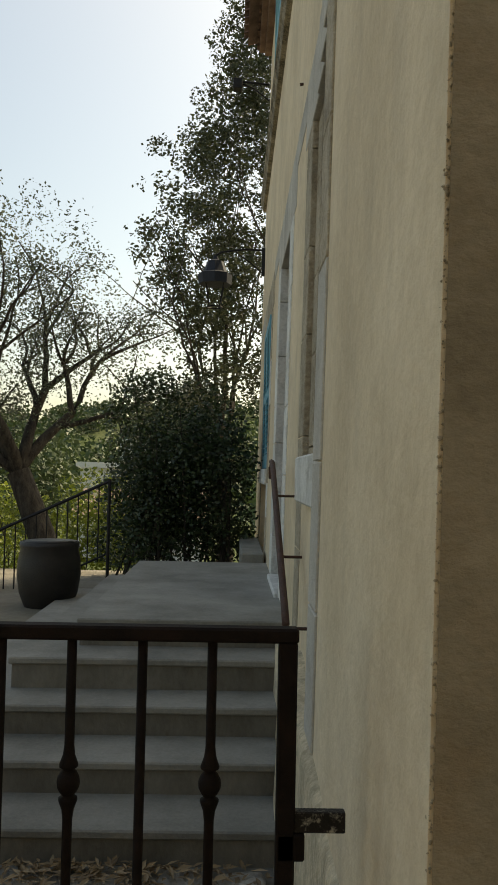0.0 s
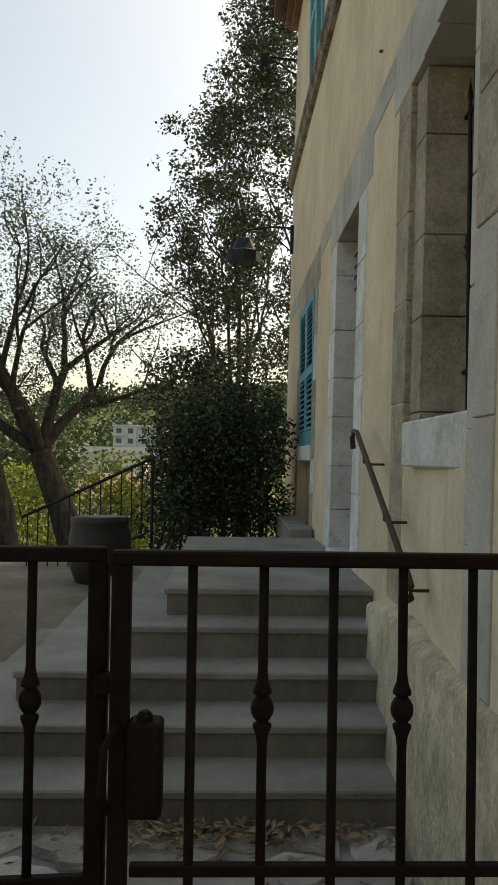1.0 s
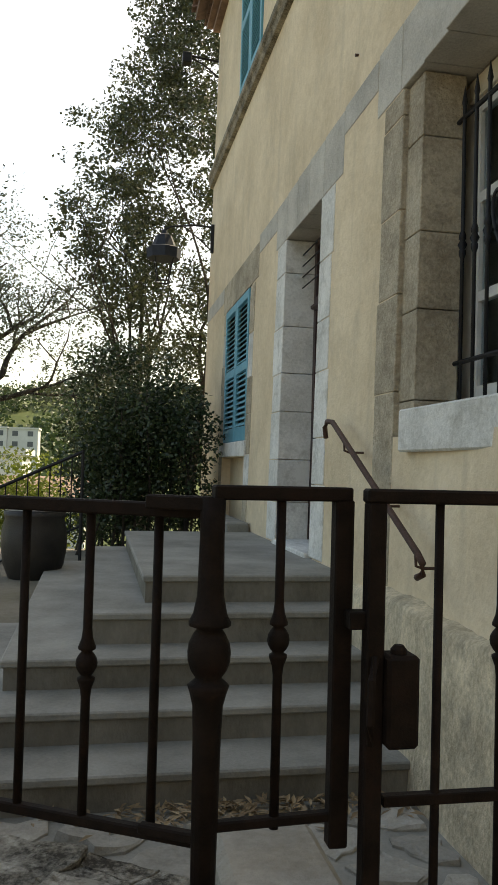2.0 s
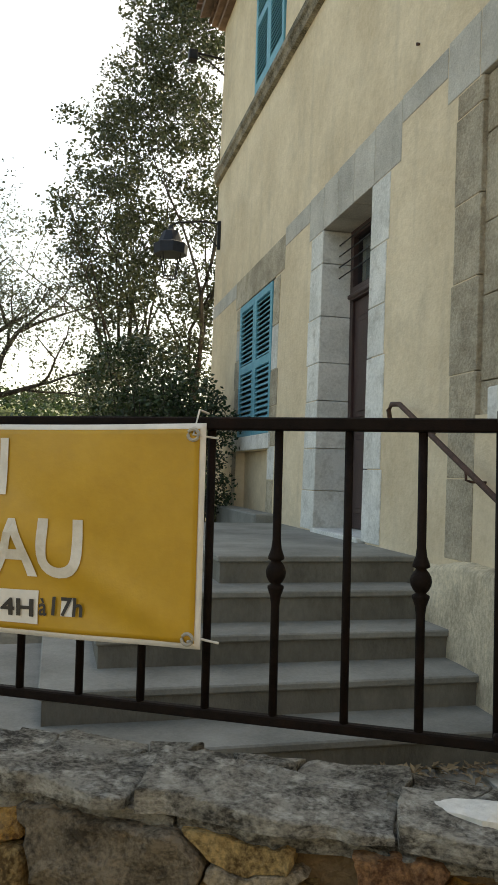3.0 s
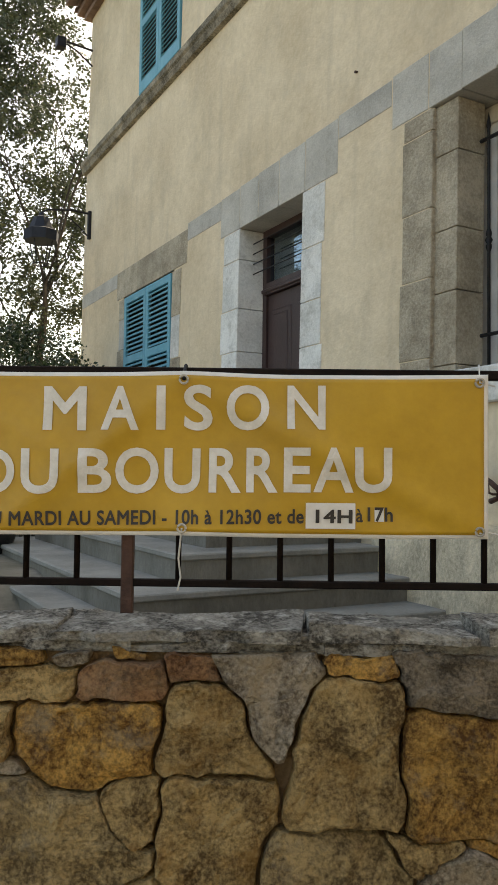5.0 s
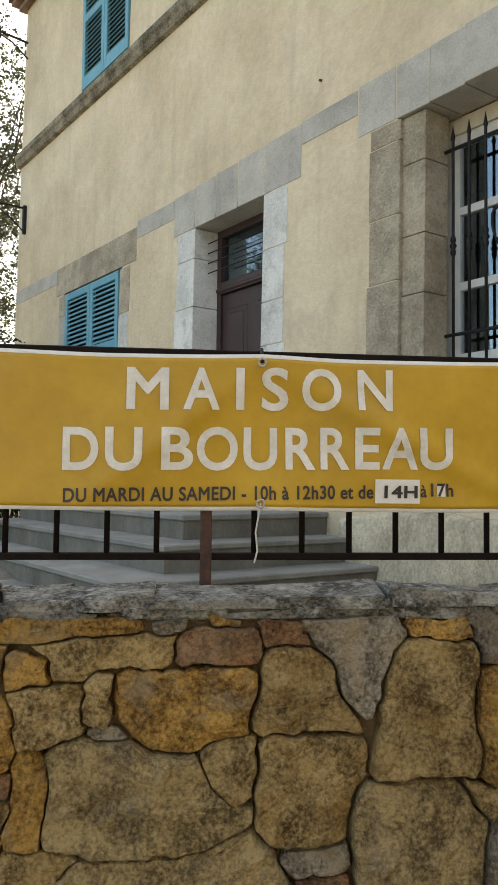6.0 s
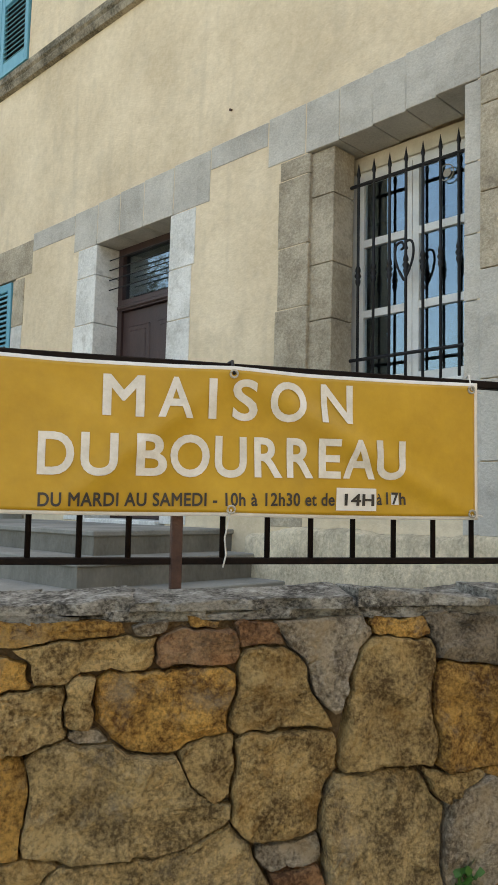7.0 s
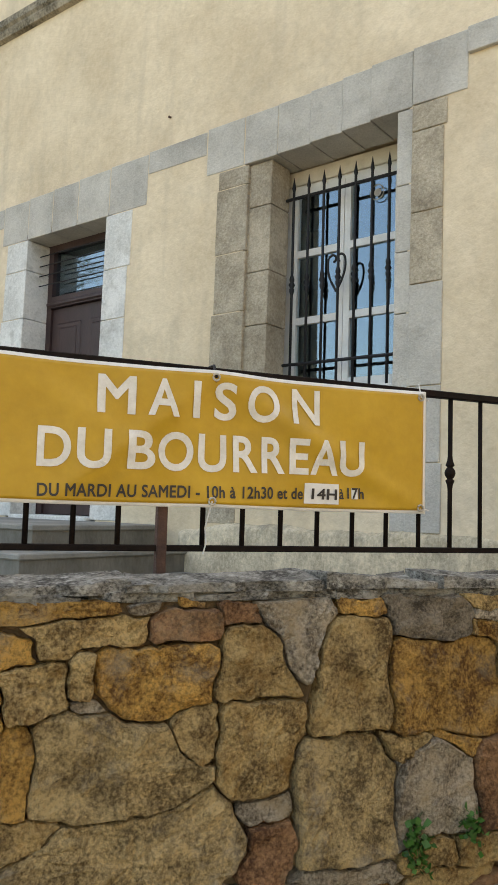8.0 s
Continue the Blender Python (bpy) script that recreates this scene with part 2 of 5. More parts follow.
MORTAR = material("brown_mortar", (0.13, 0.085, 0.045), (0.30, 0.21, 0.12), 0.95, 8, 60, 1.0, 50, spec=0.2)
# Wall stones: the strong dark grain also paints in the shade of their pits
OCHRE_STONE = material("ochre_wall_stone", (0.15, 0.065, 0.014), (0.76, 0.44, 0.12), 0.88, 10, 85, 1.0, 80, relief=0.04, spread=0.14, spec=0.3, grain=1.1, contrast=(0.86, 1.21), stain=(0.42, 0.35, 0.24), stain_scale=7, stain_amount=0.7)
TAN_STONE = material("tan_wall_stone", (0.15, 0.088, 0.03), (0.74, 0.52, 0.23), 0.88, 10, 85, 1.0, 80, relief=0.04, spread=0.14, spec=0.3, grain=1.1, contrast=(0.86, 1.21), stain=(0.50, 0.27, 0.07), stain_scale=6, stain_amount=0.75)
GREY_STONE = material("grey_wall_stone", (0.16, 0.125, 0.085), (0.62, 0.53, 0.40), 0.88, 10, 85, 1.0, 80, relief=0.04, spread=0.14, spec=0.3, grain=1.1, contrast=(0.86, 1.21), stain=(0.44, 0.30, 0.14), stain_scale=5, stain_amount=0.65)
KHAKI_STONE = material("khaki_wall_stone", (0.15, 0.10, 0.042), (0.66, 0.48, 0.23), 0.88, 10, 85, 1.0, 80, relief=0.04, spread=0.14, spec=0.3, grain=1.1, contrast=(0.86, 1.21), stain=(0.40, 0.35, 0.27), stain_scale=4, stain_amount=0.8)
DARK_STONE = material("slate_brown_wall_stone", (0.10, 0.08, 0.055), (0.40, 0.33, 0.24), 0.88, 10, 85, 1.0, 80, relief=0.04, spread=0.14, spec=0.3, grain=1.1, contrast=(0.86, 1.21), stain=(0.38, 0.31, 0.21), stain_scale=14, stain_amount=0.5)
RED_STONE = material("red_wall_stone", (0.13, 0.06, 0.028), (0.50, 0.27, 0.13), 0.88, 10, 85, 1.0, 80, relief=0.04, spread=0.14, spec=0.3, grain=1.1, contrast=(0.86, 1.21), stain=(0.42, 0.32, 0.19), stain_scale=6, stain_amount=0.6)
DOOR = material("brown_door_paint", (0.035, 0.018, 0.017), (0.06, 0.032, 0.03), 0.5, 6, 60, 0.15, 90, stretch=(1, 1, 0.3))
BLUE = material("blue_shutter_paint", (0.085, 0.30, 0.39), (0.13, 0.38, 0.47), 0.6, 5, 60, 0.15, 90, spread=0.06, stretch=(1, 1, 0.4))
WHITE_WOOD = material("white_window_paint", (0.66, 0.66, 0.63), (0.80, 0.80, 0.77), 0.45, 6, 60, 0.1, 90)
CREAM = material("cream_blind", (0.55, 0.50, 0.40), (0.68, 0.63, 0.52), 0.8, 6, 60, 0.1, 90)
VINYL = material("mustard_vinyl", (0.455, 0.262, 0.016), (0.56, 0.335, 0.026), 0.38, 2.5, 20, 0.08, 25, stain=(0.33, 0.20, 0.03), stain_scale=3.5, stain_amount=0.35)
VINYL_WHITE = material("white_vinyl", (0.68, 0.67, 0.63), (0.80, 0.79, 0.76), 0.4, 12, 60, 0.05, 60)
VINYL_WORN = material("worn_white_lettering", (0.60, 0.57, 0.50), (0.80, 0.78, 0.73), 0.45, 14, 90, 0.05, 60)
VINYL_BLACK = material("black_lettering", (0.018, 0.017, 0.018), (0.035, 0.032, 0.03), 0.5, 20, 80, 0.0)
ROPE = material("white_cord", (0.55, 0.54, 0.50), (0.75, 0.74, 0.70), 0.8, 30, 100, 0.2, 200)
TILE = material("terracotta_tile", (0.11, 0.07, 0.052), (0.25, 0.165, 0.125), 0.9, 4, 40, 0.4, 50, spread=0.2, stain=(0.12, 0.10, 0.08), stain_scale=4, stain_amount=0.5)
BARK = material("grey_bark", (0.022, 0.019, 0.016), (0.085, 0.075, 0.063), 0.95, 12, 60, 1.0, 40, stretch=(1, 1, 0.35), spec=0.2)
EARTH = material("garden_earth", (0.13, 0.115, 0.09), (0.26, 0.235, 0.19), 0.95, 1.5, 20, 0.8, 15, stain=(0.14, 0.13, 0.08), stain_scale=0.4, stain_amount=0.6, spec=0.2)
MEADOW = material("far_meadow", (0.04, 0.06, 0.02), (0.09, 0.11, 0.045), 0.95, 0.05, 0.6, 0.0, stain=(0.12, 0.11, 0.06), stain_scale=0.02, stain_amount=0.3, spec=0.1)
FLAG = material("pale_flagstone", (0.27, 0.255, 0.22), (0.46, 0.44, 0.39), 0.88, 4, 50, 0.6, 45, spread=0.22, stain=(0.13, 0.125, 0.11), stain_scale=6, stain_amount=0.5, spec=0.3)
POT_AND_GAP = material("dark_glazed_pot_and_gap", (0.008, 0.007, 0.006), (0.022, 0.018, 0.015), 0.5, 8, 50, 0.3, 60)
# Interior gloom put into the colour, so the room behind the glass reads dark
DARKENED_ROOM = material("darkened_room_plaster", (0.16, 0.15, 0.14), (0.22, 0.21, 0.19), 0.9, 2, 20, 0.1, 30)
FACADE_FAR = material("far_white_render", (0.55, 0.54, 0.50), (0.68, 0.66, 0.62), 0.9, 0.2, 2, 0.0)
DARK_OPENING = material("far_window_glass", (0.06, 0.07, 0.08), (0.12, 0.13, 0.14), 0.25, 0.5, 4, 0.0)


def leaf_material(name, dark, light, gloss=0.5, through_light=0.35):
    m = bpy.data.materials.new(name)
    m.use_nodes = True
    n, l = m.node_tree.nodes, m.node_tree.links
    bsdf = n["Principled BSDF"]
    bsdf.inputs["Roughness"].default_value = gloss
    geo = n.new("ShaderNodeNewGeometry")
    mix = n.new("ShaderNodeMix")
    mix.data_type = "RGBA"
    mix.inputs[6].default_value, mix.inputs[7].default_value = (*dark, 1), (*light, 1)
    l.new(geo.outputs["Random Per Island"], mix.inputs[0])
    l.new(mix.outputs[2], bsdf.inputs["Base Color"])
    tr = n.new("ShaderNodeBsdfTranslucent")
    l.new(mix.outputs[2], tr.inputs["Color"])
    ms = n.new("ShaderNodeMixShader")
    ms.inputs[0].default_value = through_light
    l.new(bsdf.outputs[0], ms.inputs[1])
    l.new(tr.outputs[0], ms.inputs[2])
    l.new(ms.outputs[0], n["Material Output"].inputs["Surface"])
    return m


OAK_LEAF = leaf_material("dark_oak_leaf", (0.026, 0.036, 0.015), (0.08, 0.095, 0.042), 0.5, 0.22)
OLIVE_LEAF = leaf_material("grey_olive_leaf", (0.045, 0.058, 0.036), (0.12, 0.138, 0.088), 0.45, 0.35)
LAUREL_LEAF = leaf_material("dark_hedge_leaf", (0.018, 0.032, 0.012), (0.05, 0.08, 0.03), 0.4, 0.2)
LIME_LEAF = leaf_material("sunlit_shrub_leaf", (0.12, 0.16, 0.025), (0.26, 0.30, 0.05), 0.5, 0.45)
FAR_LEAF = leaf_material("far_wood_leaf", (0.03, 0.055, 0.018), (0.07, 0.10, 0.035), 0.6, 0.2)
WEED_LEAF = leaf_material("weed_leaf", (0.03, 0.10, 0.015), (0.07, 0.20, 0.03), 0.5, 0.3)
DRY_LEAF = leaf_material("dry_leaf", (0.16, 0.11, 0.06), (0.36, 0.27, 0.16), 0.7, 0.15)

GLASS = bpy.data.materials.new("window_glass")
GLASS.use_nodes = True
gb = GLASS.node_tree.nodes["Principled BSDF"]
gb.inputs["Base Color"].default_value = (0.8, 0.92, 0.97, 1)
# Sky blue painted into the reflections; the high IOR below strengthens them
gb.inputs["Specular Tint"].default_value = (0.62, 0.84, 1.0, 1)
gb.inputs["Roughness"].default_value, gb.inputs["Transmission Weight"].default_value, gb.inputs["IOR"].default_value = 0.02, 1.0, 2.3


# ---- ground ----
FENCE_A, FENCE_D = Vector((-1.807, 1.984, 0)), Vector((-0.8713, 0.4907, 0))
FENCE_N = Vector((-0.4907, -0.8713, 0))  # towards the street


def on_fence(u, out, z):
    return FENCE_A + FENCE_D * u + FENCE_N * out + Vector((0, 0, z))


def smooth(a, b, t):
    t = min(max((t - a) / (b - a), 0), 1)
    return t * t * (3 - 2 * t)


def ground_height(x, y):
    street = min(0.5, max(-1.4, 0.45 + 0.2 * (x + 0.2)))
    if x > -0.95:
        line = 1.62
    else:
        line = max(1.62, 1.984 - (x + 1.807) * 0.563)
    z = street + (0.32 - street) * smooth(line + 0.05, line + 0.5, y)
    z += (0.72 - 0.32) * smooth(5.2, 6.5, y) if x > -9 else 0
    if y > 9.2:
        far = 0.72 - 3.2 * smooth(9.2, 30, y) - 2.0 * smooth(30, 70, y)
        z = far + 36 * smooth(245, 430, y) * (0.85 + 0.3 * math.sin(x * 0.011 + 1.2))
    return z


def build_ground():
    bm = bmesh.new()
    xs = [-900, -500, -300, -200, -140, -100, -70, -50, -35, -25, -18, -13] + [-10 + 0.5 * i for i in range(27)] + [4, 6, 10, 18, 30, 60, 120, 300, 900]
    ys = [-900, -300, -100, -40, -15, -6, -3] + [-1.5 + 0.25 * i for i in range(48)] + [10.6, 11.5, 13, 15, 18, 22, 27, 33, 40, 50, 60, 70, 85, 100, 120, 145, 170, 200, 235, 270, 310, 360, 430, 600, 1000]
    grid = [[bm.verts.new((x, y, ground_height(x, y))) for x in xs] for y in ys]
    for a, b in zip(grid, grid[1:]):
        for i in range(len(xs) - 1):
            bm.faces.new((a[i], a[i + 1], b[i + 1], b[i]))
    for f in bm.faces:
        f.material_index = 1 if f.calc_center_median().y > 28 else 0
    ob = solid("ground", bm, EARTH, "earth and asphalt ground falling away to a valley", "ground", smooth=True)
    ob.data.materials.append(MEADOW)


build_ground()

# Unseen wall added behind the camera to darken the faces turned towards it
solid("wall_street", box((-9, -4.6, -2), (12, -4.2, 6.5)), material("sky_block_render", (0.30, 0.26, 0.20), (0.42, 0.37, 0.29), 0.9, 1.5, 20, 0.3, 30), "plain unseen wall behind the camera, added to block sky light", "wall")

# ---- facade ----
FAR_Y, NEAR_Y, TOP_Z = 12.3, 1.2, 8.75


def facade_x(y, z):
    """The battered face of the house, bent out towards its near corner to fit the camera's view."""
    flat = 0.18 + 0.015 * (z - 3.9)
    return flat - 0.088 * (1 - smooth(2.5, 4.1, y)) - 0.026 * (1 - smooth(1.3, 2.6, y))


OPENINGS = [(5.90, 7.17, 1.10, 3.92), (2.98, 4.40, 2.0, 3.98), (8.70, 10.40, 2.05, 3.85), (8.80, 10.30, 1.12, 1.92), (8.70, 10.05, 6.40, 8.35)]


def build_facade():
    ys = {NEAR_Y, 1.5, 1.65, 1.8, 2.1, 2.4, 2.7, 3.3, 3.6, 3.9, 4.15, 4.4, FAR_Y}
    zs = {-0.6, 0.3, 1.3, 1.6, 1.9, 2.2, 2.5, 5.2, 7.2, TOP_Z}
    for a, b, c, d in OPENINGS:
        ys |= {a, b}
        zs |= {c, d}
    ys, zs = sorted(ys), sorted(zs)

    def is_solid(i, k):
        if not (0 <= i < len(ys) - 1 and 0 <= k < len(zs) - 1):
            return False
        y, z = (ys[i] + ys[i + 1]) / 2, (zs[k] + zs[k + 1]) / 2
        return not any(a < y < b and c < z < d for a, b, c, d in OPENINGS)

    bm, made = bmesh.new(), {}

    def vert(i, k, back):
        key = (i, k, back)
        if key not in made:
            made[key] = bm.verts.new((0.62 if back else facade_x(ys[i], zs[k]), ys[i], zs[k]))
        return made[key]

    for i in range(len(ys) - 1):
        for k in range(len(zs) - 1):
            if not is_solid(i, k):
                continue
            for back in (False, True):
                bm.faces.new([vert(a, b, back) for a, b in ((i, k), (i + 1, k), (i + 1, k + 1), (i, k + 1))])
            for di, dk, e in ((-1, 0, ((i, k), (i, k + 1))), (1, 0, ((i + 1, k), (i + 1, k + 1))), (0, -1, ((i, k), (i + 1, k))), (0, 1, ((i, k + 1), (i + 1, k + 1)))):
                if not is_solid(i + di, k + dk):
                    (a, b), (c, d) = e
                    bm.faces.new((vert(a, b, False), vert(c, d, False), vert(c, d, True), vert(a, b, True)))
    bmesh.ops.recalc_face_normals(bm, faces=bm.faces)
    return solid("wall_facade", bm, PLASTER, "weathered pale ochre plaster house facade", "wall")


FACADE = build_facade()
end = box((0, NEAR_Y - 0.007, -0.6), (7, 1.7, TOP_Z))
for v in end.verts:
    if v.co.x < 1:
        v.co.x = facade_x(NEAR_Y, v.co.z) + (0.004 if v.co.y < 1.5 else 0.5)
solid("wall_end_near", end, SHADED_BROWN_RENDER, "brown rendered end wall of the house, its shade put into the colour", "wall")
solid("wall_end_far", box((0.62, FAR_Y - 0.4, -3), (7, FAR_Y - 0.002, TOP_Z)), PLASTER, "pale ochre plastered far end wall of the house", "wall")
solid("wall_back", box((7, 1.2, -0.6), (7.4, FAR_Y, TOP_Z)), PLASTER, "plain rear wall of the house", "wall")
solid("ceiling", box((0.62, 1.6, TOP_Z - 0.2), (7, FAR_Y - 0.4, TOP_Z - 0.01)), DARKENED_ROOM, "plain upper ceiling of the house", "ceiling")
solid("floor", box((0.62, 1.6, 1.0), (7, FAR_Y - 0.4, 1.12)), DARKENED_ROOM, "plain floor inside the house", "floor")
solid("ceiling_lower", box((0.62, 1.6, 4.6), (7, FAR_Y - 0.4, 4.8)), DARKENED_ROOM, "plain ceiling of the ground floor", "ceiling")
solid("wall_inner", box((3.2, 1.6, 1.12), (3.35, FAR_Y - 0.4, 4.6)), DARKENED_ROOM, "plaster wall inside the room, darkened in colour", "wall")


def crumbled_edge():
    """Broken plaster along the near corner."""
    rng = random.Random(5)
    bm = bmesh.new()
    for i in range(1500):
        z = 0.4 + i * 0.0027 + rng.uniform(-0.01, 0.01)
        s = rng.uniform(0.0012, 0.0042) * (0.6 + 0.8 * abs(noise.noise(Vector((0, 0, z * 6)))))
        x = facade_x(NEAR_Y, z)
        m = Matrix.Translation((x + rng.uniform(0.0, 0.006), NEAR_Y - 0.004 + abs(rng.gauss(0, 0.006)), z)) @ Euler([rng.uniform(0, 3) for _ in range(3)]).to_matrix().to_4x4() @ Matrix.Diagonal((s, s * rng.uniform(0.5, 1.5), s * rng.uniform(0.7, 2), 1))
        bmesh.ops.create_icosphere(bm, subdivisions=1, radius=0.7, matrix=m)
    part("crumbled_edge", bm, ROUGH_RENDER, FACADE, "crumbling rough plaster edge", kind="stuff")


crumbled_edge()


def block(name, y0, y1, z0, z1, depth=0.06, proud=0.005, mat=None, x_at=None, bevel=0.004):
    """A squared stone set in the facade."""
    mat = mat or STONE
    x = x_at if x_at is not None else min(facade_x(y0, z0), facade_x(y1, z0)) - proud
    xt = x_at if x_at is not None else min(facade_x(y0, z1), facade_x(y1, z1)) - proud
    bm = box((x, y0, z0), (x + depth, y1, z1), bevel=bevel)
    for v in bm.verts:
        v.co.x += (xt - x) * (v.co.z - z0) / (z1 - z0)
    return part(name, bm, mat, FACADE)


def stone_column(y0, y1, z0, z1, depth, mats, seed, ragged=0.05, outer=1, proud=0.008, heights=(0.32, 0.55)):
    """Jamb stones one above the other; the outer side (1: higher y) is ragged."""
    rng = random.Random(seed)
    z = z0
    while z < z1 - 0.01:
        top = min(z1, z + rng.uniform(*heights))
        if z1 - top < 0.15:
            top = z1
        r = rng.uniform(0, ragged)
        a, b = (y0, y1 + r) if outer > 0 else (y0 - r, y1)
        block("jamb_stone", a, b, z + 0.003, top - 0.003, depth, proud, rng.choice(mats))
        z = top


# door surround
stone_column(7.10, 7.42, 1.16, 3.86, 0.30, [PALE_STONE, PALE_STONE, STONE], 1, 0.05, 1)
stone_column(5.68, 5.97, 1.16, 3.86, 0.30, [PALE_STONE], 2, 0.05, -1)
for i, (a, b) in enumerate(zip((5.47, 5.95, 6.38, 6.75, 7.12), (5.945, 6.375, 6.745, 7.115, 7.52))):
    block("lintel_stone", a + 0.002, b - 0.002, 3.865, 4.27 + 0.01 * (4 - i), 0.32)
# band between the openings
block("band_stone", 4.81, 5.465, 4.13, 4.325, 0.08)
block("band_stone", 7.525, 8.345, 4.06, 4.26, 0.08)
for a, b in ((10.68, 11.5), (11.505, 12.29)):
    block("band_stone", a, b, 4.0, 4.2, 0.08)
# barred window surround
stone_column(4.37, 4.66, 1.18, 3.945, 0.12, [WARM_STONE], 3, 0.03, 1, proud=0.004, heights=(0.42, 0.62))
stone_column(4.165, 4.41, 1.18, 3.945, 0.24, [WARM_STONE], 6, 0.0, 1, proud=-0.028, heights=(0.35, 0.55))
stone_column(2.735, 2.953, 1.18, 2.75, 0.12, [STONE], 14, 0.025, -1, heights=(0.40, 0.7))
stone_column(2.735, 2.953, 2.75, 3.945, 0.12, [WARM_STONE], 4, 0.025, -1, heights=(0.40, 0.7))
stone_column(2.957, 3.068, 1.18, 3.945, 0.26, [STONE], 7, 0.0, -1, proud=0.001, heights=(0.40, 0.6))
for a, b, mat in zip((2.575, 2.96, 3.28, 3.52, 3.80, 4.10, 4.42), (2.955, 3.275, 3.515, 3.795, 4.095, 4.415, 4.80), (STONE, STONE, STONE, STONE, STONE, STONE, STONE)):
    block("lintel_stone", a + 0.002, b - 0.002, 3.95, 4.34, 0.34, mat=mat)
block("band_stone", 1.4, 2.57, 4.17, 4.34, 0.06, proud=0.006)
# shuttered window surround
stone_column(10.32, 10.52, 2.0, 3.80, 0.2, [WARM_STONE, STONE], 8, 0.06, 1)
stone_column(8.52, 8.74, 1.16, 3.80, 0.2, [WARM_STONE, PALE_STONE], 9, 0.06, -1)
stone_column(10.32, 10.5, 1.16, 2.0, 0.2, [WARM_STONE], 10, 0.03, 1)
for a, b in ((8.35, 9.1), (9.105, 9.9), (9.905, 10.67)):
    block("lintel_stone", a, b, 3.82, 4.2, 0.12, mat=WARM_STONE)
block("sill_stone", 8.66, 10.4, 1.93, 2.10, 0.25, proud=0.03, mat=PALE_STONE)

# sill and wall under the barred window
solid("window_sill", box((0.096, 3.072, 1.915), (0.62, 4.161, 2.135), bevel=0.01), PALE_STONE, "pale worn stone sill under the barred window", "window sill")
solid("wall_niche", box((0.26, 8.75, 1.1), (0.55, 10.35, 1.925)), PLASTER, "plastered blind panel under the shuttered window", "wall")


def string_course():
    bm = bmesh.new()
    for y0, y1 in ((1.3, 4.2), (4.205, 7.4), (7.405, 10.4), (10.405, FAR_Y + 0.06)):
        xb, xt = facade_x(5, 6.13), facade_x(5, 6.36)
        rows = [(xb + 0.02, 6.12), (xb - 0.05, 6.14), (xb - 0.07, 6.2), (xb - 0.06, 6.22), (xb - 0.085, 6.25), (xb - 0.085, 6.32), (xt + 0.02, 6.37)]
        a = [bm.verts.new((x, y0, z)) for x, z in rows]
        b = [bm.verts.new((x, y1, z)) for x, z in rows]
        for i in range(len(rows) - 1):
            bm.faces.new((a[i], b[i], b[i + 1], a[i + 1]))
        bm.faces.new(a)
        bm.faces.new(b[::-1])
        bm.faces.new((a[-1], b[-1], b[0], a[0]))
    bmesh.ops.recalc_face_normals(bm, faces=bm.faces)
    part("string_course", bm, MOSSY_STONE, FACADE, "weathered moulded stone string course")


string_course()


def plinth():
    """The thicker base of the wall beside the steps, with a broken ledge."""
    rng = random.Random(11)
    bm = bmesh.new()
    ys = [1.75 + 0.05 * i for i in range(63)]
    cols = []
    for y in ys:
        top = 1.165 + 0.012 * math.sin(y * 5) + 0.007 * math.sin(y * 13 + 1) + rng.uniform(-0.003, 0.003) - 0.05 * smooth(4.5, 4.9, y)
        face = 0.025 + 0.03 * smooth(3.6, 4.6, y) + 0.004 * math.sin(y * 9)
        xw = max(facade_x(y, 1.2), face + 0.03)
        cols.append([bm.verts.new(p) for p in ((face - 0.035, y, 0.2), (face - 0.01, y, 0.75), (face + rng.uniform(-0.002, 0.002), y, top - 0.035), (face + 0.006, y, top - 0.012), (face + 0.02, y, top), (xw + 0.02, y, top + 0.022), (xw + 0.1, y, top + 0.03), (0.5, y, 1.1))])
    for a, b in zip(cols, cols[1:]):
        for i in range(len(a) - 1):
            bm.faces.new((a[i], a[i + 1], b[i + 1], b[i]))
    bm.faces.new(cols[0])
    bm.faces.new(cols[-1][::-1])
    bmesh.ops.recalc_face_normals(bm, faces=bm.faces)
    solid("wall_plinth", bm, PLINTH, "stained rendered wall base with a broken ledge", "wall", smooth=True)


plinth()


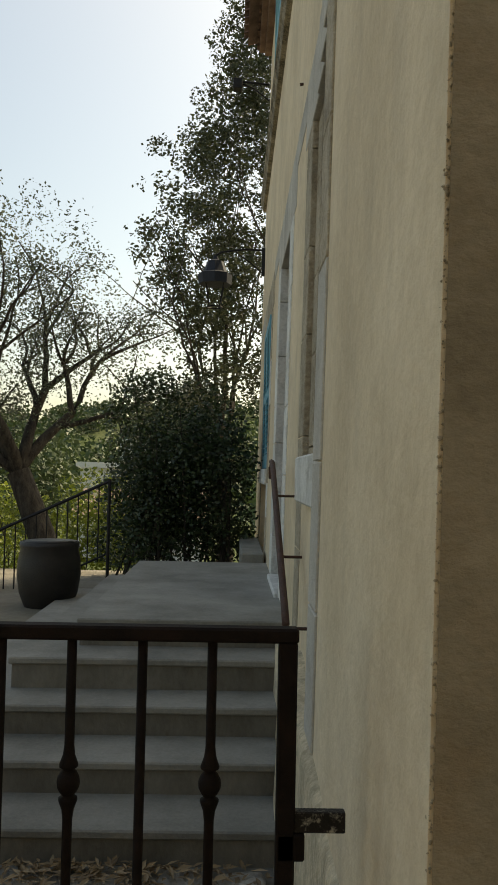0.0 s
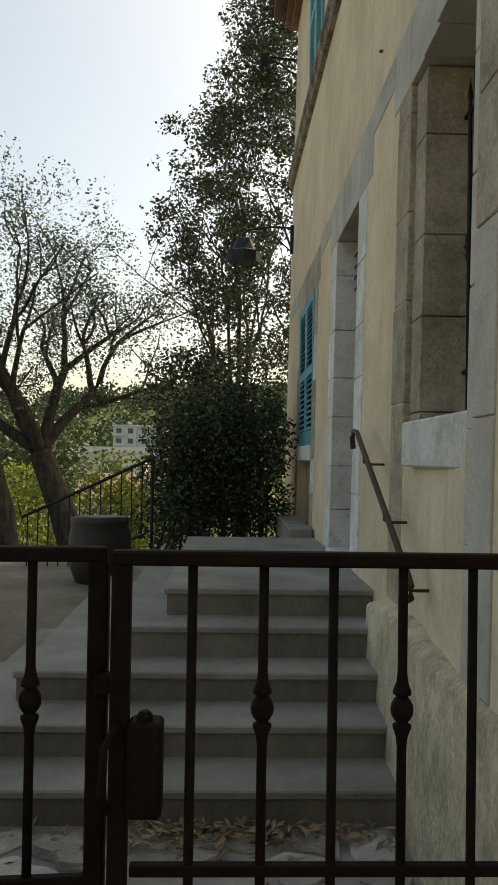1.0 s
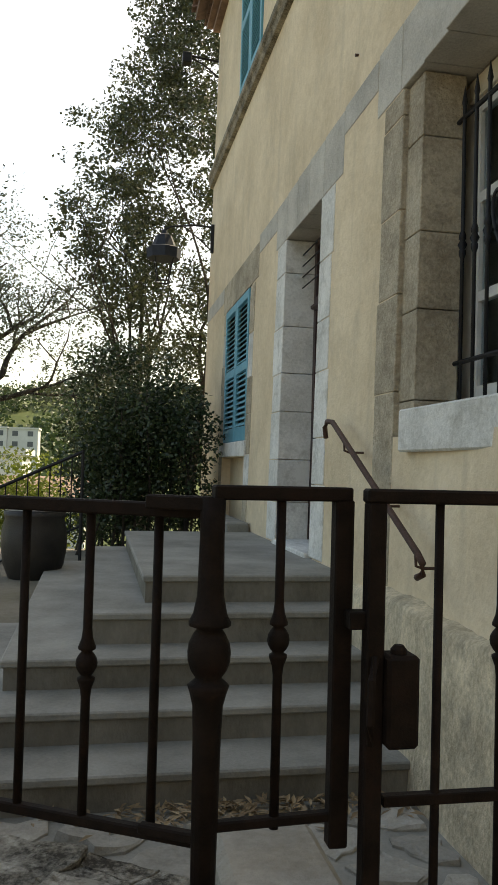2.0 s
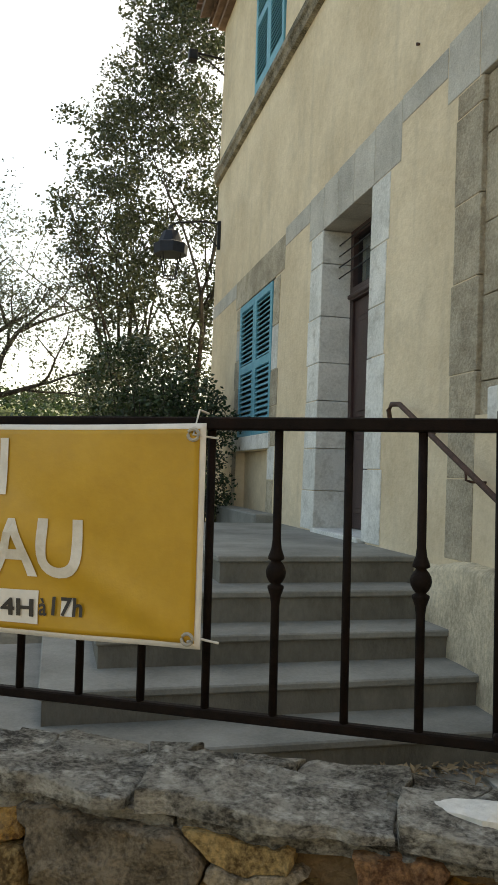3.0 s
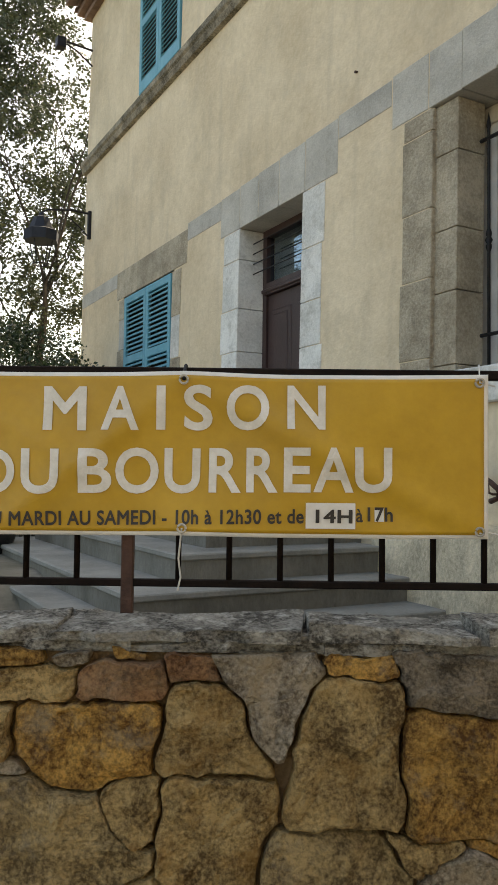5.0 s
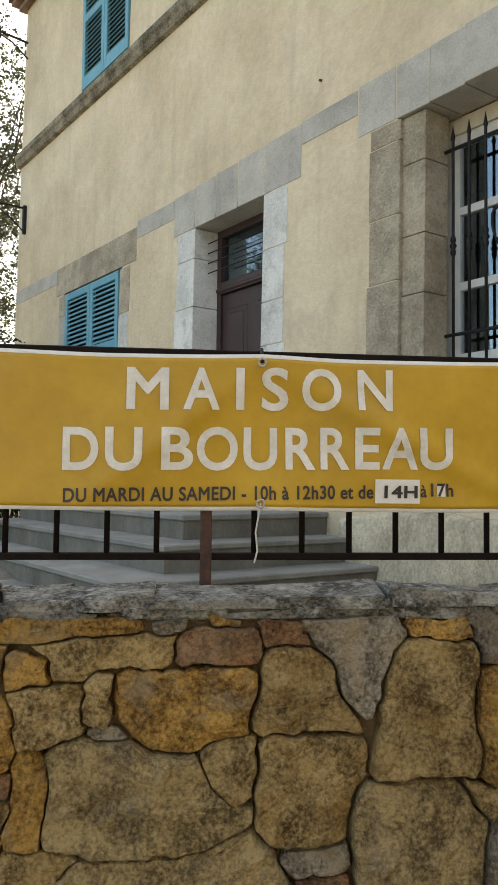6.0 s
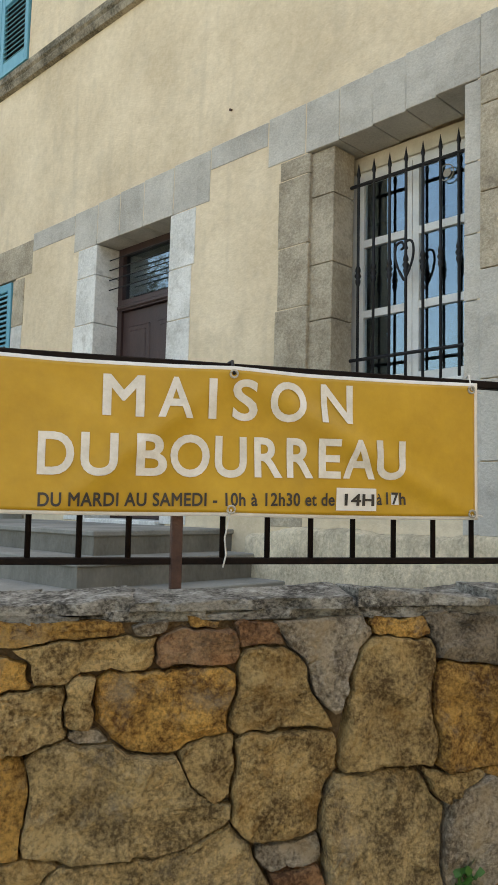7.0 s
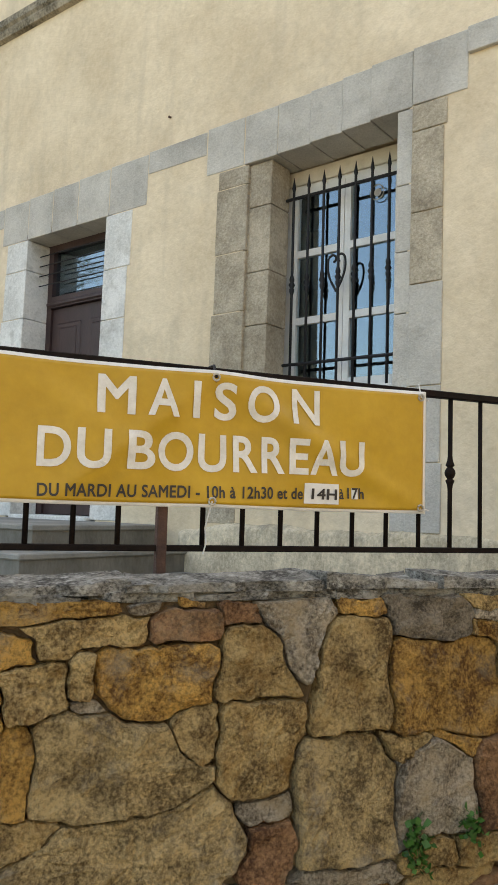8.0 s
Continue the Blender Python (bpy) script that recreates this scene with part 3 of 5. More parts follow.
# ---- roof ----
def roof():
    r = thing("roof", (3.5, 7, TOP_Z), "terracotta tiled roof with a tiled eave", "roof", kind="structure")
    bm = bmesh.new()
    slab = [(-0.12, 8.98), (3.6, 10.1), (7.8, 8.98), (7.8, 8.86), (3.6, 9.98), (-0.12, 8.86)]
    a = [bm.verts.new((x, 1.0, z)) for x, z in slab]
    b = [bm.verts.new((x, FAR_Y + 0.22, z)) for x, z in slab]
    for i in range(6):
        bm.faces.new((a[i], a[(i + 1) % 6], b[(i + 1) % 6], b[i]))
    bm.faces.new(a[::-1])
    bm.faces.new(b)
    bmesh.ops.recalc_face_normals(bm, faces=bm.faces)
    part("roof_slab", bm, TILE, r)
    for row, (out, z) in enumerate(((0.07, 8.64), (0.16, 8.74))):
        part("eave_course", box((0.22 - out, 1.1, z), (0.4, FAR_Y + 0.1 + 0.1 * row, z + 0.075)), TILE, r)
    tile = None
    for i in range(55):
        y = FAR_Y + 0.15 - i * 0.2
        if tile is None:
            bm = bmesh.new()
            ring = []
            for k in range(7):
                ang = math.pi * k / 6
                ring.append([bm.verts.new((x, math.cos(ang) * 0.085, math.sin(ang) * 0.07 + z)) for x, z in ((-0.1, 0.0), (0.4, 0.14))] + [bm.verts.new((x, math.cos(ang) * 0.07, math.sin(ang) * 0.055 + z)) for x, z in ((0.4, 0.14), (-0.1, 0.0))])
            for p, q in zip(ring, ring[1:]):
                for k in range(4):
                    bm.faces.new((p[k], p[(k + 1) % 4], q[(k + 1) % 4], q[k]))
            bmesh.ops.recalc_face_normals(bm, faces=bm.faces)
            me = bpy.data.meshes.new("tile")
            bm.to_mesh(me)
            bm.free()
            me.materials.append(TILE)
            tile = me
        ob = new("tile", tile)
        ob.parent = r
        ob.matrix_parent_inverse = Matrix.Translation(-PLACE[r.name])
        ob.location = (-0.09, y, 8.985)
        # under-eave course of hollow tile ends
        un = new("eave_tile", tile)
        un.parent = r
        un.matrix_parent_inverse = Matrix.Translation(-PLACE[r.name])
        un.location, un.scale = (0.12, y, 8.80), (1, 1, 0.7)


roof()

# ---- steps and landing ----
LEVELS = [(3.70, -2.42, 0.50), (4.07, -2.14, 0.655), (4.44, -1.88, 0.81), (4.75, -1.46, 0.985), (5.06, -1.14, 1.15)]


# Step stone with the upright faces' shade put into its darker colour
SHADED_RISER = material("shaded_riser_stone", (0.13, 0.122, 0.10), (0.24, 0.228, 0.195), 0.9, 3.0, 40, 0.5, 45, stain=(0.13, 0.125, 0.105), stain_scale=4, stain_amount=0.5, stretch=(1, 1, 0.5), spec=0.2)


def steps():
    st = thing("stairs", (-1.0, 4.5, 0.3), "grey stone steps and landing before the door", "stairs", kind="structure")
    below = 0.2
    for i, (y, left, z) in enumerate(LEVELS):
        right = (0.03, 0.045, 0.07, 0.09, 0.3)[i]
        back = (8.6, 8.6, 8.55, 8.3, 8.2)[i]
        step = part("landing" if i == 4 else "step", box((left + 0.018, y + 0.018, below), (right, back, z - 0.038)), SHADED_RISER, st, "broad worn stone landing" if i == 4 else "")
        part("tread", box((left, y, z - 0.04), (right, back, z), bevel=0.008), CONCRETE, step)
        below = z - 0.02
    part("threshold", box((0.10, 5.985, 1.14), (0.5, 7.085, 1.185), bevel=0.008), PALE_STONE, st, "worn pale door threshold")
    part("base_block", box((-0.12, 8.22, 1.0), (0.12, 10.2, 1.24), bevel=0.015), CONCRETE, st)


steps()


# ---- door ----
def door():
    d = thing("door_1", (0.47, 6.53, 1.16), "closed dark brown panelled wooden door with barred transom", "door", kind="structure")
    part("frame", add_box(add_box(add_box(add_box(bmesh.new(), (0.44, 7.03, 1.16), (0.53, 7.12, 3.90)), (0.44, 5.95, 1.16), (0.53, 6.03, 3.90)), (0.44, 6.03, 3.80), (0.53, 7.03, 3.90)), (0.42, 6.03, 3.22), (0.53, 7.03, 3.33)), DOOR, d)
    leaf = part("leaf", box((0.46, 6.035, 1.19), (0.51, 7.025, 3.215), bevel=0.004), DOOR, d)
    for y0, y1 in ((6.12, 6.47), (6.59, 6.94)):
        for z0, z1 in ((1.32, 2.02), (2.16, 3.06)):
            bm = add_box(bmesh.new(), (0.448, y0, z0), (0.47, y1, z1), bevel=0.012)
            add_box(bm, (0.440, y0 + 0.05, z0 + 0.05), (0.455, y1 - 0.05, z1 - 0.05), bevel=0.01)
            part("panel", bm, DOOR, leaf)
    part("cornice", box((0.40, 5.99, 3.235), (0.47, 7.07, 3.275), bevel=0.01), DOOR, d)
    part("notice", box((0.443, 6.30, 2.42), (0.447, 6.36, 2.50)), VINYL_WHITE, leaf, "small pale notice on the door")
    part("knob", turned_knob((0.425, 6.12, 2.1), 0.03), BLACK_IRON, leaf, smooth=True)
    part("transom_pane", box((0.485, 6.03, 3.335), (0.49, 7.03, 3.80)), GLASS, d)
    for z in (3.43, 3.53, 3.63, 3.73):
        part("transom_bar", tube([(0.33, 5.93, z), (0.33, 7.14, z)], 0.006), BLACK_IRON, d)


def turned_knob(at, r):
    bm = bmesh.new()
    bmesh.ops.create_uvsphere(bm, u_segments=10, v_segments=6, radius=r, matrix=Matrix.Translation(at))
    return bm


door()


# ---- barred window ----
def window_barred():
    w = thing("window_1", (0.55, 3.7, 2.14), "white painted double casement window", "window", kind="structure")
    x0, x1 = 0.53, 0.59
    part("frame", add_box(add_box(add_box(add_box(bmesh.new(), (x0, 4.18, 2.135), (x1, 4.395, 3.95)), (x0, 3.0, 2.135), (x1, 3.235, 3.95)), (x0, 3.235, 3.80), (x1, 4.18, 3.95)), (x0, 3.235, 2.135), (x1, 4.18, 2.20)), WHITE_WOOD, w)
    part("blind_box", box((0.505, 3.05, 3.83), (0.53, 4.25, 3.945), bevel=0.004), CREAM, w, "cream blind box above the sashes")
    for y0, y1 in ((3.71, 4.178), (3.237, 3.705)):
        bm = bmesh.new()
        xa, xb = 0.515, 0.565
        add_box(bm, (xa, y0, 2.205), (xb, y0 + 0.05, 3.795))
        add_box(bm, (xa, y1 - 0.05, 2.205), (xb, y1, 3.795))
        zs = (2.205, 2.72, 3.25, 3.74)
        for z in zs:
            add_box(bm, (xa + 0.002, y0 + 0.05, z), (xb - 0.002, y1 - 0.05, z + (0.055 if z != 2.205 else 0.07)))
        sash = part("sash", bm, WHITE_WOOD, w)
        for za, zb in zip(zs, zs[1:]):
            p = part("pane", box((0.538, y0 + 0.045, za + 0.05), (0.543, y1 - 0.045, zb + 0.005)), GLASS, sash)
            p.visible_shadow = False
    part("suncatcher", tube([(0.505, 3.43 + 0.055 * math.cos(a), 3.62 + 0.055 * math.sin(a)) for a in (k * math.pi / 8 for k in range(17))], 0.004, 6), STONE, w, "round grey ring hung on the glass")
    part("suncatcher_plate", tube([(0.512, 3.43, 3.62), (0.514, 3.43, 3.62)], 0.03, 14), STONE, w)


window_barred()


def grille():
    g = thing("window_grille", (0.405, 3.7, 2.14), "black wrought iron window grille with scrolls", "window grille")
    x = 0.405
    for z in (2.39, 3.68):
        part("cross_bar", tube([(x, 3.0, z), (x, 4.30, z)], 0.013, 6), BLACK_IRON, g)
    for i in range(8):
        y = 4.095 - i * 0.136
        prof = [(2.135, 0.0105), (2.93, 0.0105), (2.955, 0.019), (2.975, 0.019), (2.98, 0.013), (3.005, 0.026), (3.03, 0.013), (3.035, 0.019), (3.055, 0.019), (3.08, 0.0105), (3.74, 0.0105), (3.76, 0.016), (3.85, 0.001)]
        part("upright", turned(x, y, prof, 8), BLACK_IRON, g, smooth=True)
    for yc, flip in ((3.70, 1), (3.70, -1)):
        pts = []
        for k in range(24):
            a = k / 23
            if a < 0.55:
                s = a / 0.55
                pts.append((x, yc + flip * 0.075 * math.sin(s * 1.9), 2.90 + 0.24 * s))
            else:
                s = (a - 0.55) / 0.45
                ang = s * 4.6
                r = 0.045 * (1 - 0.65 * s)
                pts.append((x, yc + flip * (0.028 + r * math.cos(ang) * 0.95), 3.14 + r * math.sin(ang)))
        part("scroll", tube(pts, 0.0095, 6), BLACK_IRON, g, smooth=True)


grille()


# ---- shutters ----
def shutter(y0, y1, z0, z1, x, at, group):
    s = thing("shutter", (x, (y0 + y1) / 2, z0), "closed blue louvred wooden shutter", "shutter", group)
    fw = 0.075
    mid = z0 + (z1 - z0) * 0.5
    for a, b in ((y0, y0 + fw), (y1 - fw, y1)):
        part("stile", box((x, a, z0), (x + 0.04, b, z1), bevel=0.004), BLUE, s)
    for a, b in ((z0, z0 + 0.16), (mid - 0.05, mid + 0.05), (z1 - 0.09, z1)):
        part("rail", box((x + 0.001, y0 + fw, a), (x + 0.039, y1 - fw, b), bevel=0.004), BLUE, s)
    bm = box((-0.025, y0 + fw - 0.005, -0.005), (0.025, y1 - fw + 0.005, 0.005))
    me = bpy.data.meshes.new("slat")
    bm.to_mesh(me)
    bm.free()
    me.materials.append(BLUE)
    for lo, hi in ((z0 + 0.16, mid - 0.05), (mid + 0.05, z1 - 0.09)):
        n = int((hi - lo) / 0.058)
        for k in range(n):
            ob = new("slat", me)
            ob.parent = s
            ob.matrix_parent_inverse = Matrix.Translation(-PLACE[s.name])
            ob.matrix_basis = Matrix.Translation((x + 0.02, 0, lo + (k + 0.5) * (hi - lo) / n)) @ Matrix.Rotation(radians(-48), 4, "Y")
    # Added near-black sheet: paints the shade seen between the slats
    part("backing", box((x + 0.05, y0 + fw - 0.01, z0 + 0.02), (x + 0.06, y1 - fw + 0.01, z1 - 0.02)), POT_AND_GAP, s, "near-black sheet standing in for the shade behind the louvres")


for y0, y1, z0, z1, x in ((8.76, 9.53, 2.11, 3.79, 0.155), (9.54, 10.31, 2.11, 3.79, 0.155), (8.72, 9.37, 6.43, 8.3, 0.20), (9.38, 10.03, 6.43, 8.3, 0.20)):
    shutter(y0, y1, z0, z1, x, 0, "shutters of the facade")
for name, y0, y1, z0, z1 in (("window_2", 8.74, 10.34, 2.08, 3.82), ("window_3", 8.70, 10.05, 6.40, 8.35)):
    solid(name, box((0.40, y0, z0), (0.46, y1, z1)), WHITE_WOOD, "window closed behind blue shutters", "window")


# ---- hand rail ----
def hand_rail():
    h = thing("hand_rail", (0.1, 4.4, 1.2), "rusty iron hand rail fixed to the wall beside the steps", "hand rail")
    pts = [(0.03, 5.24, 2.02), (0.03, 5.27, 2.09), (0.03, 5.22, 2.125), (0.03, 5.10, 2.115), (0.03, 3.72, 1.44), (0.03, 3.66, 1.40), (0.03, 3.66, 1.35), (0.03, 3.72, 1.33)]
    part("rail", tube(pts, 0.017, 8), RUST_IRON, h, smooth=True)
    for y, z in ((4.85, 1.99), (4.25, 1.70), (3.74, 1.44)):
        part("bracket", tube([(0.03, y, z - 0.01), (0.03, y - 0.005, z - 0.06), (0.06, y - 0.01, z - 0.07), (0.17, y - 0.01, z - 0.07)], 0.008, 6), RUST_IRON, h)


hand_rail()


# ---- gate ----
def baluster(x, y, z0, z1, knot, r=0.0085):
    if not knot:
        return turned(x, y, [(z0, r), (z1, r)], 8)
    k = 1.522
    prof = [(z0, r), (k - 0.062, r), (k - 0.045, r * 1.25), (k - 0.030, r * 1.9), (k - 0.026, r * 1.9), (k - 0.022, r * 1.1), (k - 0.016, r * 1.7), (k - 0.008, r * 2.2), (k, r * 2.35), (k + 0.008, r * 2.2), (k + 0.016, r * 1.7), (k + 0.022, r * 1.1), (k + 0.026, r * 1.9), (k + 0.030, r * 1.9), (k + 0.045, r * 1.25), (k + 0.062, r), (z1, r)]
    return turned(x, y, prof, 12)


def gate():
    g = thing("gate", (-0.5, 1.604, 0.45), "closed brown painted iron gate with turned bars", "gate")
    y = 1.604
    part("top_rail", box((-0.975, y - 0.017, 1.762), (-0.092, y + 0.017, 1.787), bevel=0.004), IRON, g)
    part("lower_rail", box((-0.935, y - 0.010, 1.243), (-0.10, y + 0.010, 1.262), bevel=0.002), IRON, g)
    part("foot_rail", box((-0.935, y - 0.010, 0.55), (-0.10, y + 0.010, 0.575), bevel=0.002), IRON, g)
    for x in (-0.956, -0.110):
        part("stile", box((x - 0.016, y - 0.016, 0.50), (x + 0.016, y + 0.016, 1.763), bevel=0.003), IRON, g)
    for i, x in enumerate((-0.239, -0.358, -0.478, -0.597, -0.716, -0.837)):
        part("bar", baluster(x, y, 0.56, 1.765, i % 2 == 0), IRON, g, smooth=True)
    lock = part("lock_box", box((-0.94, y - 0.035, 1.348), (-0.882, y + 0.02, 1.505), bevel=0.006), IRON, g, "dark steel lock box")
    part("lock_cap", turned(-0.913, y - 0.01, [(1.50, 0.014), (1.513, 0.014), (1.52, 0.008)], 10), IRON, lock)
    part("keeper", box((-1.0, y - 0.006, 1.545), (-0.955, y + 0.03, 1.575), bevel=0.002), IRON, g)
    part("handle", tube([(-0.958, y - 0.02, 1.50), (-0.975, y - 0.05, 1.47), (-0.978, y - 0.055, 1.40), (-0.968, y - 0.03, 1.36)], 0.007, 6), IRON, g)


gate()
hinge = thing("hinge_plate", (0.0, 1.604, 1.45), "blotched iron hinge plate between gate and wall", "hinge plate")
part("plate", box((-0.097, 1.594, 1.445), (-0.008, 1.614, 1.480), bevel=0.002), BLOTCHED_IRON, hinge)
part("knuckle", box((-0.124, 1.588, 1.40), (-0.077, 1.586 + 0.034, 1.445), bevel=0.003), IRON, hinge)


# ---- fence on the wall ----
def fence():
    f = thing("fence", on_fence(0.8, 0, 1.09), "brown painted iron railing on the stone wall", "fence")

    def rail(name, u0, u1, z0, z1, half):
        bm = bmesh.new()
        corners = [on_fence(u, o, z) for u, o, z in ((u0, -half, z0), (u1, -half, z0), (u1, half, z0), (u0, half, z0), (u0, -half, z1), (u1, -half, z1), (u1, half, z1), (u0, half, z1))]
        v = [bm.verts.new(c) for c in corners]
        for q in ((0, 1, 2, 3), (4, 5, 6, 7), (0, 1, 5, 4), (1, 2, 6, 5), (2, 3, 7, 6), (3, 0, 4, 7)):
            bm.faces.new([v[k] for k in q])
        bmesh.ops.recalc_face_normals(bm, faces=bm.faces)
        bmesh.ops.bevel(bm, geom=list(bm.edges), offset=0.003, segments=1, affect="EDGES")
        return part(name, bm, IRON, f)

    rail("top_rail", -0.655, 3.4, 1.727, 1.752, 0.017)
    rail("lower_rail", -0.655, 3.4, 1.163, 1.183, 0.010)
    for i in range(29):
        u = -0.558 + 0.1365 * i
        if abs(u - 0.943) < 0.01 or abs(u - 0.943 - 1.911) < 0.01:
            continue
        p = on_fence(u, 0, 0)
        bm = baluster(0, 0, 1.18, 1.73, i % 2 == 1 and i < 4)
        bmesh.ops.translate(bm, verts=bm.verts, vec=(p.x, p.y, -0.068 if i < 4 and i % 2 == 1 else 0))
        if i < 4 and i % 2 == 1:
            for v in bm.verts:
                v.co.z = min(max(v.co.z, 1.175), 1.73)
                if v.co.z > 1.64:
                    v.co.z = 1.73
        part("bar", bm, IRON, f, smooth=True)
    for u in (0.943, 2.854):
        p = on_fence(u, 0, 0)
        part("post", box((-0.016, -0.016, 1.06), (0.016, 0.016, 1.73), Matrix.Translation(p) @ Matrix.Rotation(math.atan2(FENCE_D.y, FENCE_D.x), 4, "Z"), 0.003), RUST_IRON, f, "rust-streaked square post")
    # end panel by the gate
    tx, ty = -1.237, 1.63
    big = [(1.10, 0.021), (1.36, 0.024), (1.415, 0.026), (1.435, 0.031), (1.45, 0.036), (1.455, 0.030), (1.462, 0.022), (1.475, 0.031), (1.49, 0.036), (1.505, 0.037), (1.52, 0.035), (1.535, 0.028), (1.545, 0.021), (1.55, 0.036), (1.556, 0.036), (1.57, 0.029), (1.60, 0.023), (1.70, 0.021), (1.765, 0.022)]
    part("newel", turned(tx, ty, big, 14), IRON, f, "thick turned corner post", smooth=True)
    part("end_stile", box((-1.018, 1.632, 1.16), (-0.984, 1.664, 1.765), bevel=0.003), IRON, f)
    part("end_bar", baluster(-1.115, 1.64, 1.2, 1.77, True), IRON, f, smooth=True)
    for z0, z1, h in ((1.762, 1.787, 0.017), (1.205, 1.222, 0.010)):
        m = Matrix.Translation((tx, ty, 0)) @ Matrix.Rotation(math.atan2(0.018, 0.237), 4, "Z")
        part("end_rail", box((-0.0, -h, z0), (0.25, h, z1), m, 0.003), IRON, f)
        m2 = Matrix.Translation((tx, ty, 0)) @ Matrix.Rotation(math.atan2(0.05, -0.09), 4, "Z")
        part("end_rail", box((-0.0, -h, z0 - 0.02), (0.12, h, z1 - 0.02), m2, 0.003), IRON, f)


fence()


# ---- banner ----
BANNER_W = (-0.012, 1.592)


def banner_out(u, z):
    """How far the hanging sheet stands out from the railing."""
    edge = math.sin(math.pi * min(max((u - BANNER_W[0]) / 1.604, 0), 1))
    ripple = 0.007 * math.sin(u * 9 + z * 11) * edge + 0.004 * math.sin(u * 17 - z * 21) * edge
    for ua, za, slope, height, wide in ((0.75, 1.70, 0.514, 0.012, 0.036), (0.60, 1.54, 0.47, -0.009, 0.04), (0.80, 1.71, -0.8, 0.007, 0.032), (1.45, 1.72, 0.6, 0.008, 0.036)):
        d = ((z - za) - slope * (u - ua)) / math.hypot(1, slope)
        ripple += height * math.exp(-(d / wide) ** 2) * smooth(-0.05, 0.15, ua - u if slope > 0 else u - ua) * edge ** 0.5
    return 0.038 + ripple


def banner():
    b = thing("banner", on_fence(0.79, 0.02, 1.3), "mustard yellow vinyl banner with lettering tied to the railing", "banner")

    def sheet(u0, u1, z0, z1, lift, nu, nz, sag=0.0):
        bm = bmesh.new()
        g = []
        for k in range(nz + 1):
            row = []
            for i in range(nu + 1):
                u, s = u0 + (u1 - u0) * i / nu, k / nz
                hang = sag * math.sin(math.pi * ((u - BANNER_W[0]) % 0.802) / 0.802)
                z = z0 + (z1 - z0) * s - hang * (1 if s > 0.5 else 0.5)
                row.append(bm.verts.new(on_fence(u, banner_out(u, z) + lift, z)))
            g.append(row)
        for a, c in zip(g, g[1:]):
            for i in range(nu):
                bm.faces.new((a[i], a[i + 1], c[i + 1], c[i]))
        ext = bmesh.ops.extrude_face_region(bm, geom=list(bm.faces))
        bmesh.ops.translate(bm, verts=[v for v in ext["geom"] if isinstance(v, bmesh.types.BMVert)], vec=FENCE_N * -0.0015)
        bmesh.ops.recalc_face_normals(bm, faces=bm.faces)
        return bm

    part("hem", sheet(BANNER_W[0], BANNER_W[1], 1.303, 1.738, 0.0, 130, 42, 0.006), VINYL_WHITE, b, "white hem of the banner", smooth=True)
    part("field", sheet(BANNER_W[0] + 0.012, BANNER_W[1] - 0.012, 1.314, 1.727, 0.0025, 130, 42, 0.006), VINYL, b, "mustard yellow field", smooth=True)

    def glyphs(text, spacing, bold):
        """The flat letters of a text, one bmesh each, and the whole extent."""
        cu = bpy.data.curves.new("lettering", "FONT")
        cu.body, cu.space_character, cu.fill_mode = text, spacing, "BOTH"
        cu.resolution_u = 5
        ob = bpy.data.objects.new("lettering", cu)
        scene.collection.objects.link(ob)
        bpy.context.view_layer.update()
        me = bpy.data.meshes.new_from_object(ob.evaluated_get(bpy.context.evaluated_depsgraph_get()))
        bpy.data.objects.remove(ob)
        flat = bmesh.new()
        flat.from_mesh(me)
        bmesh.ops.remove_doubles(flat, verts=flat.verts, dist=1e-5)
        bmesh.ops.triangulate(flat, faces=list(flat.faces))
        # the heavy face of the printed letters: every outline swelled by the same amount
        push = {}
        for e in flat.edges:
            if len(e.link_faces) == 1:
                a, c = e.verts
                out = Vector((c.co.y - a.co.y, a.co.x - c.co.x, 0)).normalized()
                if out.dot(e.link_faces[0].calc_center_median() - a.co) > 0:
                    out = -out
                for v in e.verts:
                    push.setdefault(v, []).append(out)
        for v, outs in push.items():
            way = sum(outs, Vector())
            v.co += way * bold / max(0.45, 1 + outs[0].dot(outs[-1]))
        long = [e for e in flat.edges if e.calc_length() > 0.16]
        bmesh.ops.subdivide_edges(flat, edges=long, cuts=3)
        bmesh.ops.triangulate(flat, faces=list(flat.faces))
        islands, left = [], set(flat.faces)
        while left:
            stack, island = [left.pop()], []
            while stack:
                f = stack.pop()
                island.append(f)
                for e in f.edges:
                    for g in e.link_faces:
                        if g in left:
                            left.discard(g)
                            stack.append(g)
            xs = [v.co.x for f in island for v in f.verts]
            islands.append([min(xs), max(xs), island])
        islands.sort(key=lambda i: i[0])
        letters = []
        for lo, hi, island in islands:
            if letters and lo < letters[-1][1] - 0.3 * min(hi - lo, letters[-1][1] - letters[-1][0]):
                letters[-1][1] = max(hi, letters[-1][1])
                letters[-1][2] += island
            else:
                letters.append([lo, hi, list(island)])
        xs, ys = [v.co.x for v in flat.verts], [v.co.y for v in flat.verts]
        return flat, [f for _, _, f in letters], (min(xs), max(xs), min(ys), max(ys))

    def lettering(text, u0, u1, z0, z1, mat, spacing=1.0, bold=0.022, lift=0.0056, rise=0.0):
        flat, letters, (xa, xb, ya, yb) = glyphs(text, spacing, bold)
        for faces in letters:
            bm, made = bmesh.new(), {}
            for f in faces:
                for v in f.verts:
                    if v not in made:
                        k = (v.co.x - xa) / (xb - xa)
                        u = u0 + (u1 - u0) * k
                        z = z0 + (z1 - z0) * (v.co.y - ya) / (yb - ya) + rise * k
                        made[v] = bm.verts.new(on_fence(u, banner_out(u, z) + lift, z))
